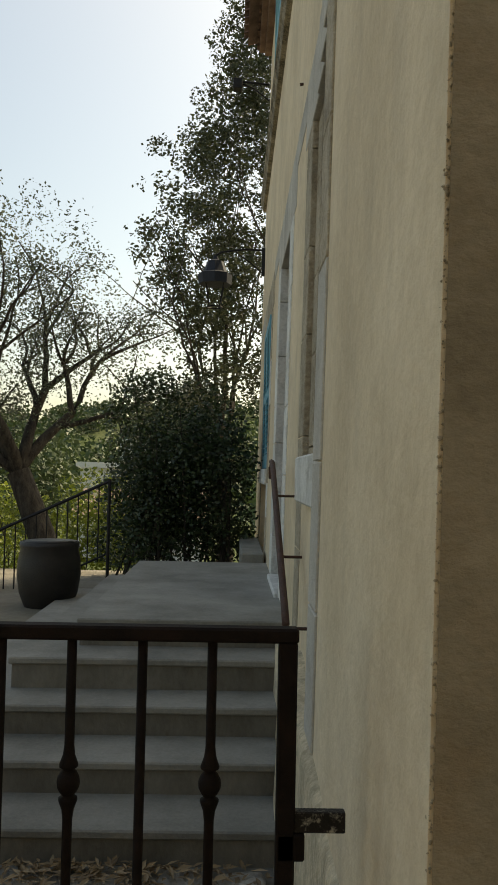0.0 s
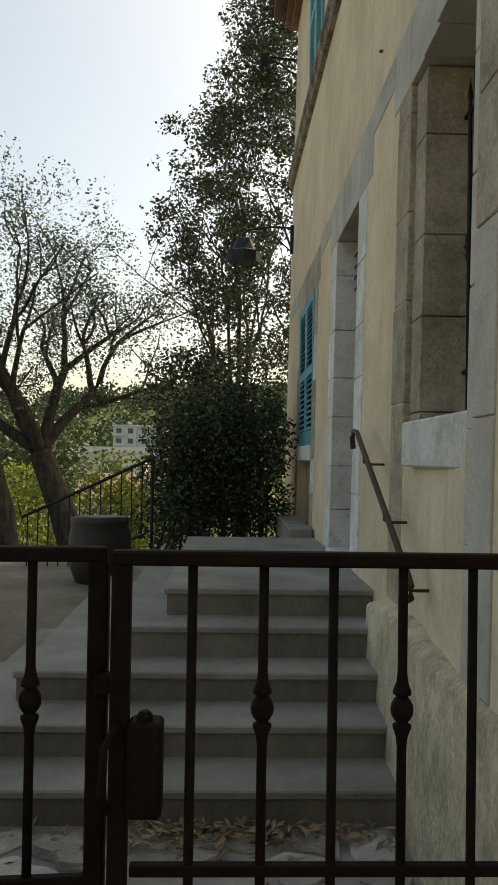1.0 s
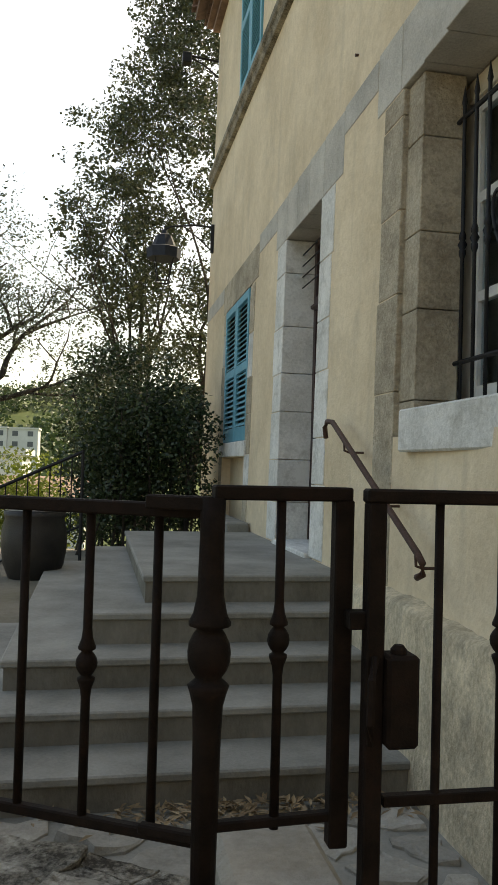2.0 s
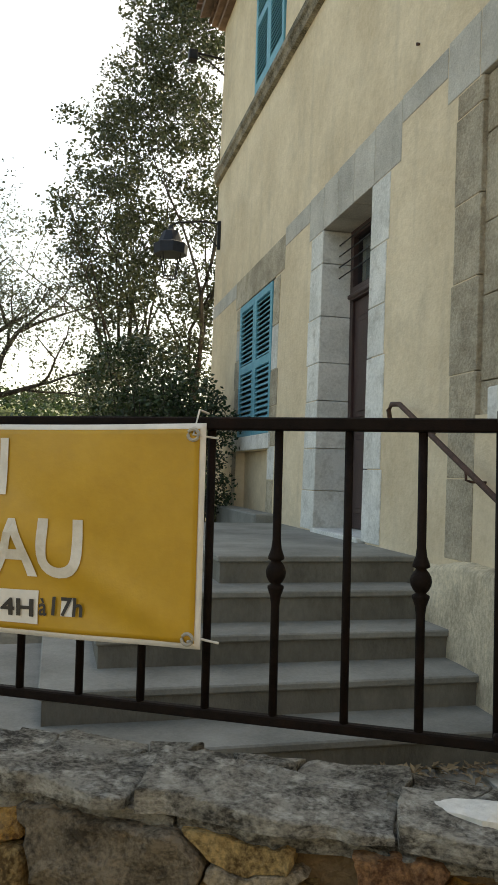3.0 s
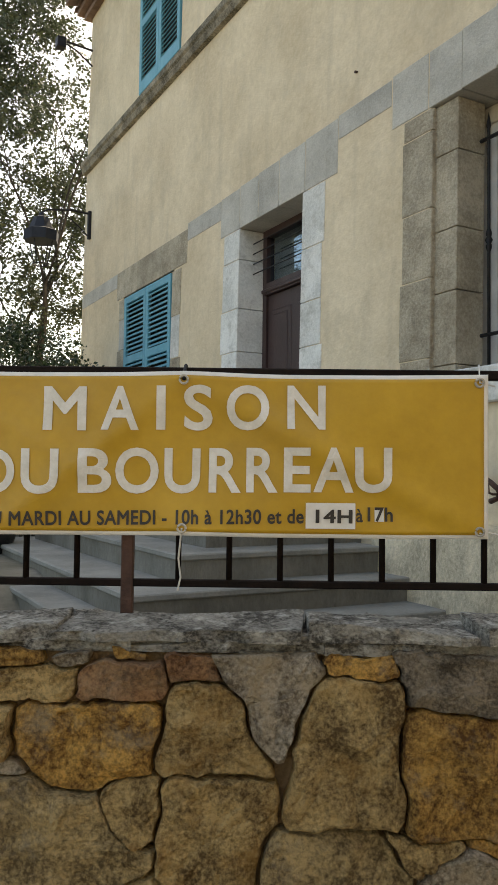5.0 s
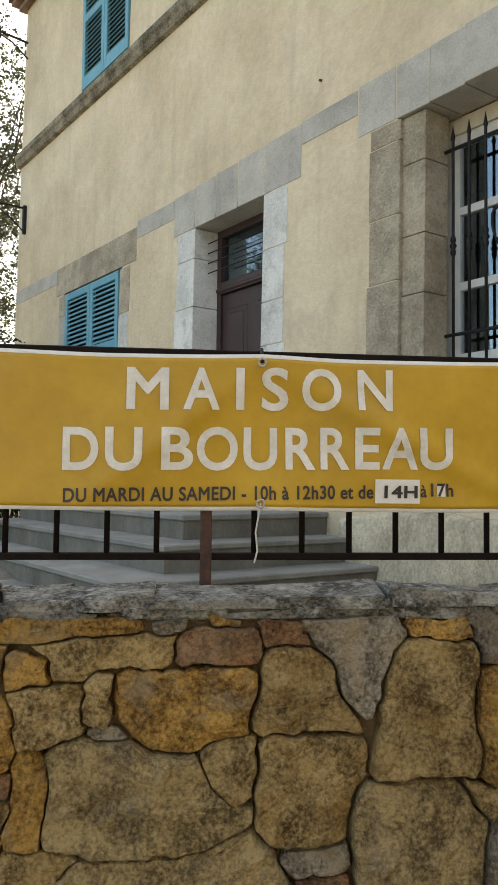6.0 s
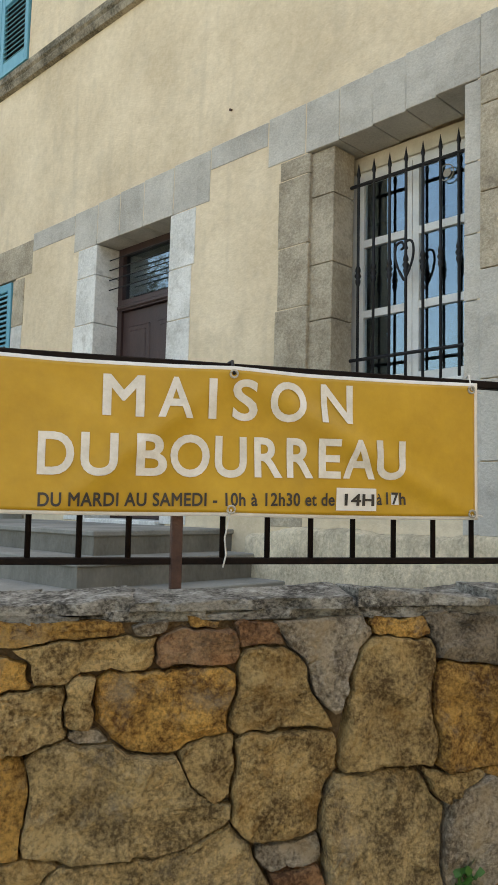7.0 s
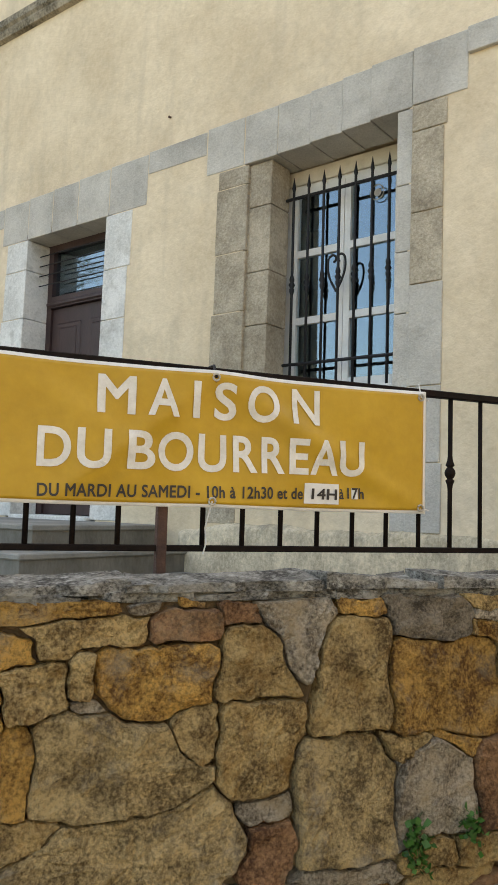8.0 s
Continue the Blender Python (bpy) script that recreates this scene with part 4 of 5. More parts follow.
                bm.faces.new([made[v] for v in f.verts])
            part("letter", bm, mat, b)
        flat.free()

    def word(letters, edges, z0, z1, rise):
        for ch, a, c in zip(letters, edges[::2], edges[1::2]):
            up = rise * (edges[0] - a) / (edges[0] - edges[-1])
            round_off = 0.002 if ch in "OSU" else 0.0
            lettering(ch, a, c, z0 + up - round_off, z1 + up + (round_off if ch != "U" else 0), VINYL_WORN)

    word("MAISON", (1.168, 1.052, 1.013, 0.912, 0.867, 0.843, 0.795, 0.718, 0.681, 0.568, 0.52, 0.419), 1.577, 1.694, 0.011)
    word("DUBOURREAU", (1.337, 1.24, 1.223, 1.122, 1.071, 0.983, 0.974, 0.859, 0.844, 0.749, 0.726, 0.641, 0.627, 0.544, 0.528, 0.457, 0.45, 0.343, 0.341, 0.242), 1.408, 1.526, 0.016)
    lettering("DU MARDI AU SAMEDI - 10h à 12h30 et de", 1.332, 0.474, 1.321, 1.360, VINYL_BLACK, 1.06, 0.022, rise=0.017)
    part("patch", sheet(0.338, 0.469, 1.325, 1.393, 0.0062, 12, 6), VINYL_WHITE, b, "white paper patch")
    lettering("14H", 0.443, 0.346, 1.340, 1.376, VINYL_BLACK, 1.05, 0.03, 0.0088)
    lettering("à", 0.336, 0.318, 1.343, 1.378, VINYL_BLACK, 1.0, 0.018)
    part("patch", sheet(0.262, 0.287, 1.345, 1.382, 0.0055, 4, 4), VINYL_WHITE, b, "small white patch")
    lettering("17h", 0.306, 0.239, 1.345, 1.383, VINYL_BLACK, 1.05, 0.022, 0.0080)
    for u in (0.012, 0.795, 1.57):
        for z in (1.715, 1.322):
            c = on_fence(u, banner_out(u, z) + 0.006, z)
            eye = part("eyelet", tube([c + FENCE_D * 0.011 * math.cos(a) + Vector((0, 0, 0.011 * math.sin(a))) for a in (k * math.pi / 6 for k in range(13))], 0.0035, 6), STONE, b, "metal eyelet")
            top = z > 1.5
            if u < 0.1:
                ends = [c + Vector((0, 0, -0.004)), on_fence(u - 0.02, 0.024, z - 0.002), on_fence(u - 0.055, 0.02, z - 0.008)]
                if top:
                    ends = [on_fence(u - 0.045, 0.024, z - 0.006), c, on_fence(u - 0.004, 0.022, 1.765), on_fence(u - 0.012, -0.01, 1.76)]
            elif top:
                ends = [c, on_fence(u - 0.002, 0.02, 1.757), on_fence(u, -0.018, 1.757)]
            else:
                ends = [c, on_fence(u + 0.01, 0.02, 1.24), on_fence(u + 0.004, 0.016, 1.19), on_fence(u + 0.012, 0.012, 1.155)]
            part("cord", tube(ends, 0.0025 if u < 0.1 or not top else 0.005, 6), ROPE if u < 0.1 or not top else BLACK_IRON, b)


banner()


# ---- lamp on the corner ----
def lantern():
    la = thing("wall_lantern", (-0.52, 12.0, 4.71), "dark blue metal lantern hung from a wrought iron arm", "lantern")
    part("arm", tube([(0.17, 12.0, 5.42), (-0.1, 12.0, 5.43), (-0.45, 12.0, 5.38), (-0.55, 12.0, 5.32)], 0.016, 6), BLACK_IRON, la)
    part("brace", tube([(0.17, 12.0, 5.06), (0.0, 12.0, 5.21), (-0.25, 12.0, 5.39)], 0.011, 6), BLACK_IRON, la)
    part("wall_plate", box((0.15, 11.97, 5.03), (0.2, 12.03, 5.46), bevel=0.005), BLACK_IRON, la)
    x, y = -0.55, 12.0
    part("hood", tube([(x, y, 5.32), (x, y, 5.26), (x, y, 5.23), (x, y, 5.06), (x, y, 5.03), (x, y, 4.88)], [0.03, 0.05, 0.12, 0.19, 0.26, 0.25], 8), POT_BLUE, la, "blue-black metal hood")
    for k in range(4):
        a = math.pi / 4 + k * math.pi / 2
        part("cage_bar", tube([(x + 0.19 * math.cos(a), y + 0.19 * math.sin(a), 4.89), (x + 0.11 * math.cos(a), y + 0.11 * math.sin(a), 4.54)], 0.01, 6), BLACK_IRON, la)
    part("foot_ring", tube([(x + 0.11 * math.cos(a), y + 0.11 * math.sin(a), 4.54) for a in (k * math.pi / 6 for k in range(13))], 0.012, 6), BLACK_IRON, la)


POT_BLUE = material("blue_black_metal", (0.008, 0.011, 0.02), (0.014, 0.019, 0.03), 0.75, 10, 60, 0.1, 80)
lantern()
hook = thing("wall_hook", (facade_x(5.236, 4.578), 5.236, 4.578), "small rusty iron stub in the plaster", "hook")
part("stub", tube([(0.20, 5.236, 4.578), (0.168, 5.236, 4.573)], [0.008, 0.011], 7), RUST_IRON, hook)
clip = thing("cable_end", (0.09, 2.78, 1.24), "short white cable end on the wall", "cable")
part("sheath", tube([(0.12, 2.78, 1.36), (0.085, 2.775, 1.33), (0.08, 2.77, 1.26), (0.085, 2.775, 1.2)], 0.009, 6), WHITE_WOOD, clip)
br = thing("eave_bracket", (-0.1, 12.2, 7.9), "dark iron cable bracket under the eave", "bracket")
part("arm", tube([(0.22, 12.15, 8.05), (-0.28, 12.2, 8.12)], 0.018, 6), BLACK_IRON, br)
part("brace", tube([(0.22, 12.15, 7.8), (-0.02, 12.18, 8.0), (-0.26, 12.2, 8.1)], 0.014, 6), BLACK_IRON, br)
part("head", box((-0.34, 12.12, 7.98), (-0.2, 12.28, 8.14), bevel=0.01), BLACK_IRON, br)


# ---- garden rail, pot and leaves ----
def garden_rail():
    g = thing("stair_rail", (-1.7, 9.0, 0.7), "black iron rail beside steps going down to the garden", "railing")
    x0, z0, x1, z1 = -1.58, 1.93, -3.0, 1.26
    part("top_rail", tube([(x0, 9.0, z0), (x1, 9.0, z1)], 0.02, 6), BLACK_IRON, g)
    part("lower_rail", tube([(x0, 9.0, z0 - 0.80), (x1, 9.0, z1 - 0.80)], 0.012, 6), BLACK_IRON, g)
    part("end_post", tube([(x0, 9.0, 0.7), (x0, 9.0, z0 + 0.02)], 0.02, 6), BLACK_IRON, g)
    for i in range(1, 13):
        k = i / 12.5
        x, z = x0 + (x1 - x0) * k, z0 + (z1 - z0) * k
        part("picket", tube([(x, 9.0, z - 0.84), (x, 9.0, z)], 0.008, 6), BLACK_IRON, g)


garden_rail()
pot = thing("plant_pot", (-1.99, 8.0, 0.655), "large dark garden pot on the terrace edge", "pot")
part("body", turned(-1.99, 8.0, [(0.655, 0.2), (0.72, 0.23), (0.85, 0.28), (1.02, 0.305), (1.16, 0.30), (1.27, 0.275), (1.3, 0.285), (1.34, 0.285), (1.35, 0.26), (1.28, 0.23), (1.24, 0.05)], 24), POT_AND_GAP, pot, smooth=True)


def leaf_cloud(spots, count, size, rng, droop=0.3, lengthen=1.6):
    """Many small leaves round given spots (centre, radii)."""
    verts, faces = [], []
    weights = [a * b * c for _, (a, b, c) in spots]
    picks = rng.choices(range(len(spots)), weights, k=count)
    for i in picks:
        c, (rx, ry, rz) = spots[i]
        while True:
            p = [rng.uniform(-1, 1) for _ in range(3)]
            q = p[0] ** 2 + p[1] ** 2 + p[2] ** 2
            if 0.12 < q < 1:
                break
        at = Vector((c[0] + p[0] * rx, c[1] + p[1] * ry, c[2] + p[2] * rz))
        s = size * rng.uniform(0.55, 1.3)
        way = Vector((rng.gauss(0, 1), rng.gauss(0, 1), rng.gauss(-droop, 0.7))).normalized()
        side = way.cross(Vector((rng.gauss(0, 1), rng.gauss(0, 1), rng.gauss(0, 1)))).normalized()
        k = len(verts)
        a = way * s * lengthen
        verts += [at, at + a * 0.5 + side * s * 0.5, at + a, at + a * 0.5 - side * s * 0.5]
        faces.append((k, k + 1, k + 2, k + 3))
    me = bpy.data.meshes.new("leaves")
    me.from_pydata([tuple(v) for v in verts], [], faces)
    return me


def cloud_part(name, me, mat, parent, label=""):
    me.materials.append(mat)
    ob = new(name, me)
    ob.parent = parent
    ob.matrix_parent_inverse = Matrix.Translation(-PLACE[parent.name])
    return tagged(ob, label, "", "", "stuff")


def grow(bm, start, way, length, radius, depth, rng, tips, spread=0.6, lift=0.15):
    pts, p, w = [Vector(start)], Vector(start), Vector(way).normalized()
    steps = 4
    for _ in range(steps):
        w = (w + Vector((rng.gauss(0, 0.12), rng.gauss(0, 0.12), rng.gauss(lift * 0.3, 0.08)))).normalized()
        p = p + w * length / steps
        pts.append(p.copy())
    end = radius * 0.62
    add_tube(bm, pts, [radius + (end - radius) * i / steps for i in range(steps + 1)], 7 if depth > 2 else 5, False)
    if depth <= 2:
        tips.extend(pts[2:])
    if depth == 0:
        return
    for k in range(3 if depth > 1 else 2):
        nw = (w + Vector((rng.gauss(0, spread), rng.gauss(0, spread), rng.gauss(lift, spread * 0.6)))).normalized()
        grow(bm, pts[-1] if k < 2 else pts[-2], nw, length * rng.uniform(0.62, 0.85), end * rng.uniform(0.7, 0.95), depth - 1, rng, tips, spread, lift)


def tree(name, base, trunk_way, trunk_len, radius, depth, seed, leaf_mat, leaves, leaf_size, puff, label, spread=0.6, lift=0.15, extra=()):
    rng = random.Random(seed)
    t = thing(name, base, label, "tree")
    bm, tips = bmesh.new(), []
    grow(bm, base, trunk_way, trunk_len, radius, depth, rng, tips, spread, lift)
    bmesh.ops.recalc_face_normals(bm, faces=bm.faces)
    part("trunk", bm, BARK, t, "grey bark trunk with forking limbs", smooth=True)
    spots = [(p, (puff * rng.uniform(0.5, 1.2),) * 3) for p in tips] + list(extra)
    cloud_part("crown", leaf_cloud(spots, leaves, leaf_size, rng), leaf_mat, t)
    return t


# tall tree behind the house corner: layered crown, its outline fitted to the camera's view, over a branch frame
rng = random.Random(21)
holm = thing("holm_oak", (-1.2, 19.0, -0.6), "tall evergreen oak behind the house corner", "tree")
bm, tips = bmesh.new(), []
for x, way, ln in ((-0.5, (-0.06, 0, 1), 4.4), (-0.2, (-0.1, 0.05, 1), 4.0), (0.4, (0.12, 0.1, 1), 4.6)):
    grow(bm, (x, 19.0, -0.9), way, ln * 0.95, 0.12, 3, rng, tips, 0.5, 0.28)
bmesh.ops.recalc_face_normals(bm, faces=bm.faces)
tagged(part("trunk", bm, BARK, holm, smooth=True), "dark forking trunk and limbs", kind="stuff")
crown = []
for _ in range(250):
    z = rng.uniform(3.6, 15.0)
    left = -2.4 + 0.045 * max(0, z - 4.5) ** 1.75
    right = 2.6 - 0.02 * max(0, z - 7) ** 2
    c = Vector((rng.uniform(left, max(right, left + 0.8)), 19 + rng.uniform(-1.5, 1.5), z))
    for _ in range(rng.randint(5, 9)):
        p = c + Vector((rng.gauss(0, 0.3), rng.gauss(0, 0.4), rng.gauss(0, 0.27)))
        r = rng.uniform(0.16, 0.38)
        crown.append((p, (r, r, r * 0.75)))
cloud_part("crown", leaf_cloud(crown, 74000, 0.058, rng, 0.2, 1.7), OAK_LEAF, holm, "dense dark evergreen crown with gaps")

def olive(base, knee, fork, radius, limbs, crown, count, seed, label):
    rng = random.Random(seed)
    t = thing("olive_tree", base, label, "tree")
    bm, tips = bmesh.new(), []
    add_tube(bm, [base, knee, fork], [radius * 1.25, radius, radius * 0.85], 9, False)
    for way, ln in limbs:
        grow(bm, fork, way, ln, radius * 0.5, 3, rng, tips, 0.5, 0.1)
    bmesh.ops.recalc_face_normals(bm, faces=bm.faces)
    part("trunk", bm, BARK, t, "grey furrowed trunk with spreading limbs", smooth=True)
    (cx, cy, cz), (rx, rz), n = crown
    spots = [(p, (0.34, 0.34, 0.3)) for p in tips]
    for _ in range(n):
        a, r = rng.uniform(0, 6.28), rng.uniform(0.15, 1) ** 0.5
        spots.append(((cx + rx * math.cos(a) * r, cy + rng.uniform(-0.7, 0.7), cz + rz * math.sin(a) * r), (0.36, 0.36, 0.28)))
    cloud_part("crown", leaf_cloud(spots, count, 0.034, rng, 0.25, 1.9), OLIVE_LEAF, t, "thin airy grey-green crown")


olive((-3.35, 14.9, -0.4), (-3.75, 14.9, 0.85), (-4.2, 14.9, 2.0), 0.25, [((0.8, 0, 0.75), 1.5), ((0.35, 0.2, 1), 1.75), ((-0.15, -0.2, 1), 1.75), ((-0.6, 0.1, 0.9), 1.6), ((-0.95, 0, 0.45), 1.4)], ((-4.85, 14.9, 4.95), (2.4, 2.55), 190), 31000, 36, "leaning grey olive tree with a thin airy crown")
olive((-4.5, 14.0, -0.3), (-4.6, 14.0, 0.95), (-4.9, 14.0, 2.0), 0.2, [((-0.5, 0, 1), 1.2), ((-0.9, 0.2, 0.6), 1.2)], ((-6.2, 14.0, 4.2), (1.1, 1.4), 30), 7000, 41, "dark olive stem beside the terrace")


def bush(name, base, spots, count, size, mat, label, seed, stems=10):
    rng = random.Random(seed)
    b = thing(name, base, label, "shrub")
    bm = bmesh.new()
    for _ in range(stems):
        c, r = rng.choice(spots)
        foot = Vector((c[0] + rng.uniform(-0.3, 0.3), c[1], base[2]))
        add_tube(bm, [foot, foot.lerp(Vector(c), 0.5) + Vector((rng.uniform(-0.1, 0.1), 0, 0)), Vector(c) + Vector((rng.uniform(-r[0], r[0]) * 0.6, 0, r[2] * 0.6))], [0.022, 0.014, 0.005], 5)
    bmesh.ops.recalc_face_normals(bm, faces=bm.faces)
    tagged(part("stem_cluster", bm, BARK, b), kind="stuff")
    cloud_part("foliage", leaf_cloud(spots, count, size, rng), mat, b)


rng = random.Random(8)
hedge_spots = [((rng.uniform(-1.6, -0.26), 10.3 + rng.uniform(-0.5, 0.7), rng.uniform(0.95, 2.75)), (0.42, 0.4, 0.38)) for _ in range(64)]
hedge_spots += [((rng.uniform(-1.75, -0.45), 10.4 + rng.uniform(-0.3, 0.6), rng.uniform(2.6, 3.25)), (0.3, 0.3, 0.22)) for _ in range(14)]
bush("evergreen_shrub", (-0.8, 10.3, 0.6), hedge_spots, 31000, 0.036, LAUREL_LEAF, "dense dark evergreen shrub behind the landing", 9, 26)
lime_spots = [((rng.uniform(-8.5, -2.3), 17.4 + rng.uniform(-0.9, 0.9), rng.uniform(-0.6, 1.65)), (0.8, 0.7, 0.55)) for _ in range(40)]
bush("bright_shrub", (-5, 17.4, -0.9), lime_spots, 14000, 0.07, LIME_LEAF, "sunlit yellow-green shrub below the terrace", 10, 14)
mid_spots = [((rng.uniform(-11, -4.9), 24 + rng.uniform(-3, 3), rng.uniform(-0.5, 3.0)), (1.1, 1.0, 0.8)) for _ in range(46)]
bush("green_trees", (-5, 24, -2.5), mid_spots, 9000, 0.12, FAR_LEAF, "mass of green garden trees in the middle distance", 12, 14)


# ---- far town and hills ----
def apartment(base, width, deep, storeys, label, balconies):
    a = thing("apartment_building", base, label, "building")
    x, y, z = base
    h = storeys * 2.9
    part("wall", box((x - width / 2, y, z), (x + width / 2, y + deep, z + h)), FACADE_FAR, a)
    part("roof", box((x - width / 2 - 0.3, y - 0.3, z + h), (x + width / 2 + 0.3, y + deep, z + h + 0.45)), FACADE_FAR, a)
    n = int(width / 3.2)
    for s in range(storeys):
        for i in range(n):
            cx = x - width / 2 + (i + 0.5) * width / n
            part("window", box((cx - 0.75, y - 0.06, z + s * 2.9 + 0.9), (cx + 0.75, y + 0.1, z + s * 2.9 + 2.3)), DARK_OPENING, a)
            if balconies and i % 2 == 0:
                part("balcony", box((cx - 1.5, y - 1.2, z + s * 2.9 + 0.1), (cx + 1.5, y, z + s * 2.9 + 0.95)), FACADE_FAR, a)


apartment((-29.3, 225, -4), 6.6, 10, 5, "far white apartment block with balconies", True)
apartment((-21.8, 226, -4), 8.2, 10, 5, "far white apartment block with small windows", False)
apartment((-9.3, 60, -3.6), 5, 8, 2, "low pale house in the valley", False)
low = thing("town_house", (-5.5, 45, -4), "far house with a red tiled roof", "building")
part("wall", box((-9, 45, -5), (-2, 53, -0.4)), FACADE_FAR, low)
bm = bmesh.new()
v = [bm.verts.new(p) for p in ((-9.4, 44.6, -0.5), (-1.6, 44.6, -0.5), (-1.6, 53.4, -0.5), (-9.4, 53.4, -0.5), (-9.4, 49, 0.9), (-1.6, 49, 0.9))]
for q in ((0, 1, 5, 4), (2, 3, 4, 5), (0, 4, 3), (1, 2, 5), (0, 3, 2, 1)):
    bm.faces.new([v[k] for k in q])
part("roof", bm, TILE, low)


def far_woods():
    rng = random.Random(17)
    spots = []
    for _ in range(420):
        y = rng.uniform(245, 440)
        x = rng.uniform(-0.75, 0.15) * y
        spots.append(((x, y, ground_height(x, y) + rng.uniform(1.0, 5.5)), (8, 7.0, 5)))
    for _ in range(120):
        y = rng.uniform(70, 215)
        x = rng.uniform(-0.5, 0.05) * y
        spots.append(((x, y, ground_height(x, y) + rng.uniform(0.5, 3.0)), (4, 4, 2.4)))
    me = leaf_cloud(spots, 60000, 1.6, rng, 0, 1.2)
    me.materials.append(FAR_LEAF)
    tagged(new("far_woods", me), "green wooded hillside and valley trees", "woods", "", "stuff")


far_woods()


def dry_leaves():
    rng = random.Random(3)
    verts, faces = [], []
    for _ in range(420):
        x, y = rng.gauss(-0.75, 0.33), 3.67 - abs(rng.gauss(0, 0.11))
        z = 0.365 + rng.uniform(0, 0.03)
        a, s = rng.uniform(0, 6.3), rng.uniform(0.02, 0.045)
        w = Vector((math.cos(a), math.sin(a), rng.uniform(-0.3, 0.3))) * s
        side = Vector((-math.sin(a), math.cos(a), rng.uniform(-0.4, 0.4))) * s * 0.28
        at = Vector((x, y, z))
        k = len(verts)
        verts += [at - w, at + side + Vector((0, 0, 0.005)), at + w, at - side + Vector((0, 0, 0.005))]
        faces.append((k, k + 1, k + 2, k + 3))
    me = bpy.data.meshes.new("dry_leaves")
    me.from_pydata([tuple(v) for v in verts], [], faces)
    me.materials.append(DRY_LEAF)
    tagged(new("dry_leaves", me), "fallen dry leaves at the foot of the steps", "leaves", "", "stuff")


dry_leaves()


def weeds():
    for i, (u, z, n, s) in enumerate(((0.15, 0.24, 240, 0.08), (-0.06, 0.27, 170, 0.055))):
        rng = random.Random(60 + i)
        base = on_fence(u, 0.25, z)
        w = thing("weed", base, "small green weed growing from the wall joints", "plant", "weeds in the wall")
        c = on_fence(u, 0.25, z + 0.05)
        cloud_part("leaves", leaf_cloud([(c, (0.07, 0.03, s)), (c + Vector((0.02, 0, -0.06)), (0.05, 0.03, 0.05))], n, 0.024, rng, 0.1, 1.1), WEED_LEAF, w)
        part("stem", tube([on_fence(u, 0.19, z - 0.02), on_fence(u, 0.24, z + 0.02), c], [0.004, 0.003, 0.002], 5), WEED_LEAF, w)


weeds()


# ---- stone garden wall ----
def wall_place(u, v, out):
    """A point on the battered street face of the wall."""
    return on_fence(u, 0.215 - 0.05 * (v - 0.5) + out, v)


def garden_wall():
    bm = bmesh.new()
    pts = [(0.172, 1.03), (0.258, -0.9), (-0.055, -0.9), (-0.055, 1.03)]
    a = [bm.verts.new(on_fence(-0.78, o, z)) for o, z in pts]
    b = [bm.verts.new(on_fence(3.6, o, z)) for o, z in pts]
    for i in range(4):
        bm.faces.new((a[i], a[(i + 1) % 4], b[(i + 1) % 4], b[i]))
    bm.faces.new(a)
    bm.faces.new(b[::-1])
    bmesh.ops.recalc_face_normals(bm, faces=bm.faces)
    return solid("wall_garden", bm, MORTAR, "rough ochre rubble stone retaining wall with slate coping", "wall")


GARDEN_WALL = garden_wall()
# each stone: place along and up the wall, half width, half height, lean in degrees, taper (wider above: positive), colour
UPPER_STONES = [
    (1.323, 1.013, 0.14, 0.024, -2, 0, "o"), (1.186, 0.951, 0.162, 0.036, -6, 0.1, "t"), (0.915, 0.96, 0.098, 0.041, -3, 0, "r"),
    (0.729, 0.987, 0.076, 0.033, 3, 0, "r"), (0.558, 0.911, 0.095, 0.109, 0, 0.75, "g"), (0.375, 0.999, 0.112, 0.022, -3, 0, "o"),
    (0.371, 0.802, 0.137, 0.182, 3, -0.2, "t"), (0.086, 0.965, 0.165, 0.075, 6, 0.1, "d"), (-0.14, 1.02, 0.06, 0.021, 2, 0, "t"),
    (-0.15, 0.974, 0.062, 0.016, 2, 0, "g"), (-0.09, 0.926, 0.014, 0.033, 0, 0, "t"), (-0.145, 0.922, 0.051, 0.035, 5, 0.1, "o"),
    (-0.235, 0.863, 0.037, 0.09, 3, 0, "t")]
MIDDLE_STONES = [
    (1.387, 0.917, 0.051, 0.037, 0, 0.1, "o"), (1.339, 0.806, 0.09, 0.077, -3, 0, "t"), (1.208, 0.848, 0.044, 0.065, 4, 0, "t"),
    (1.003, 0.81, 0.173, 0.109, 0, 0.28, "o"), (0.706, 0.857, 0.12, 0.109, 6, -0.2, "t"), (1.201, 0.745, 0.055, 0.022, -12, 0.1, "g"),
    (0.029, 0.748, 0.223, 0.149, 3, 0, "o"), (1.101, 0.58, 0.262, 0.14, 14, 0, "k"), (0.889, 0.65, 0.078, 0.094, 25, 0.5, "t"),
    (0.689, 0.608, 0.144, 0.138, 0, -0.05, "t"), (1.375, 0.599, 0.054, 0.105, 0, 0.1, "o"), (0.206, 0.579, 0.084, 0.047, 10, 0.6, "t"),
    (0.005, 0.576, 0.08, 0.031, 10, 0.3, "o")]
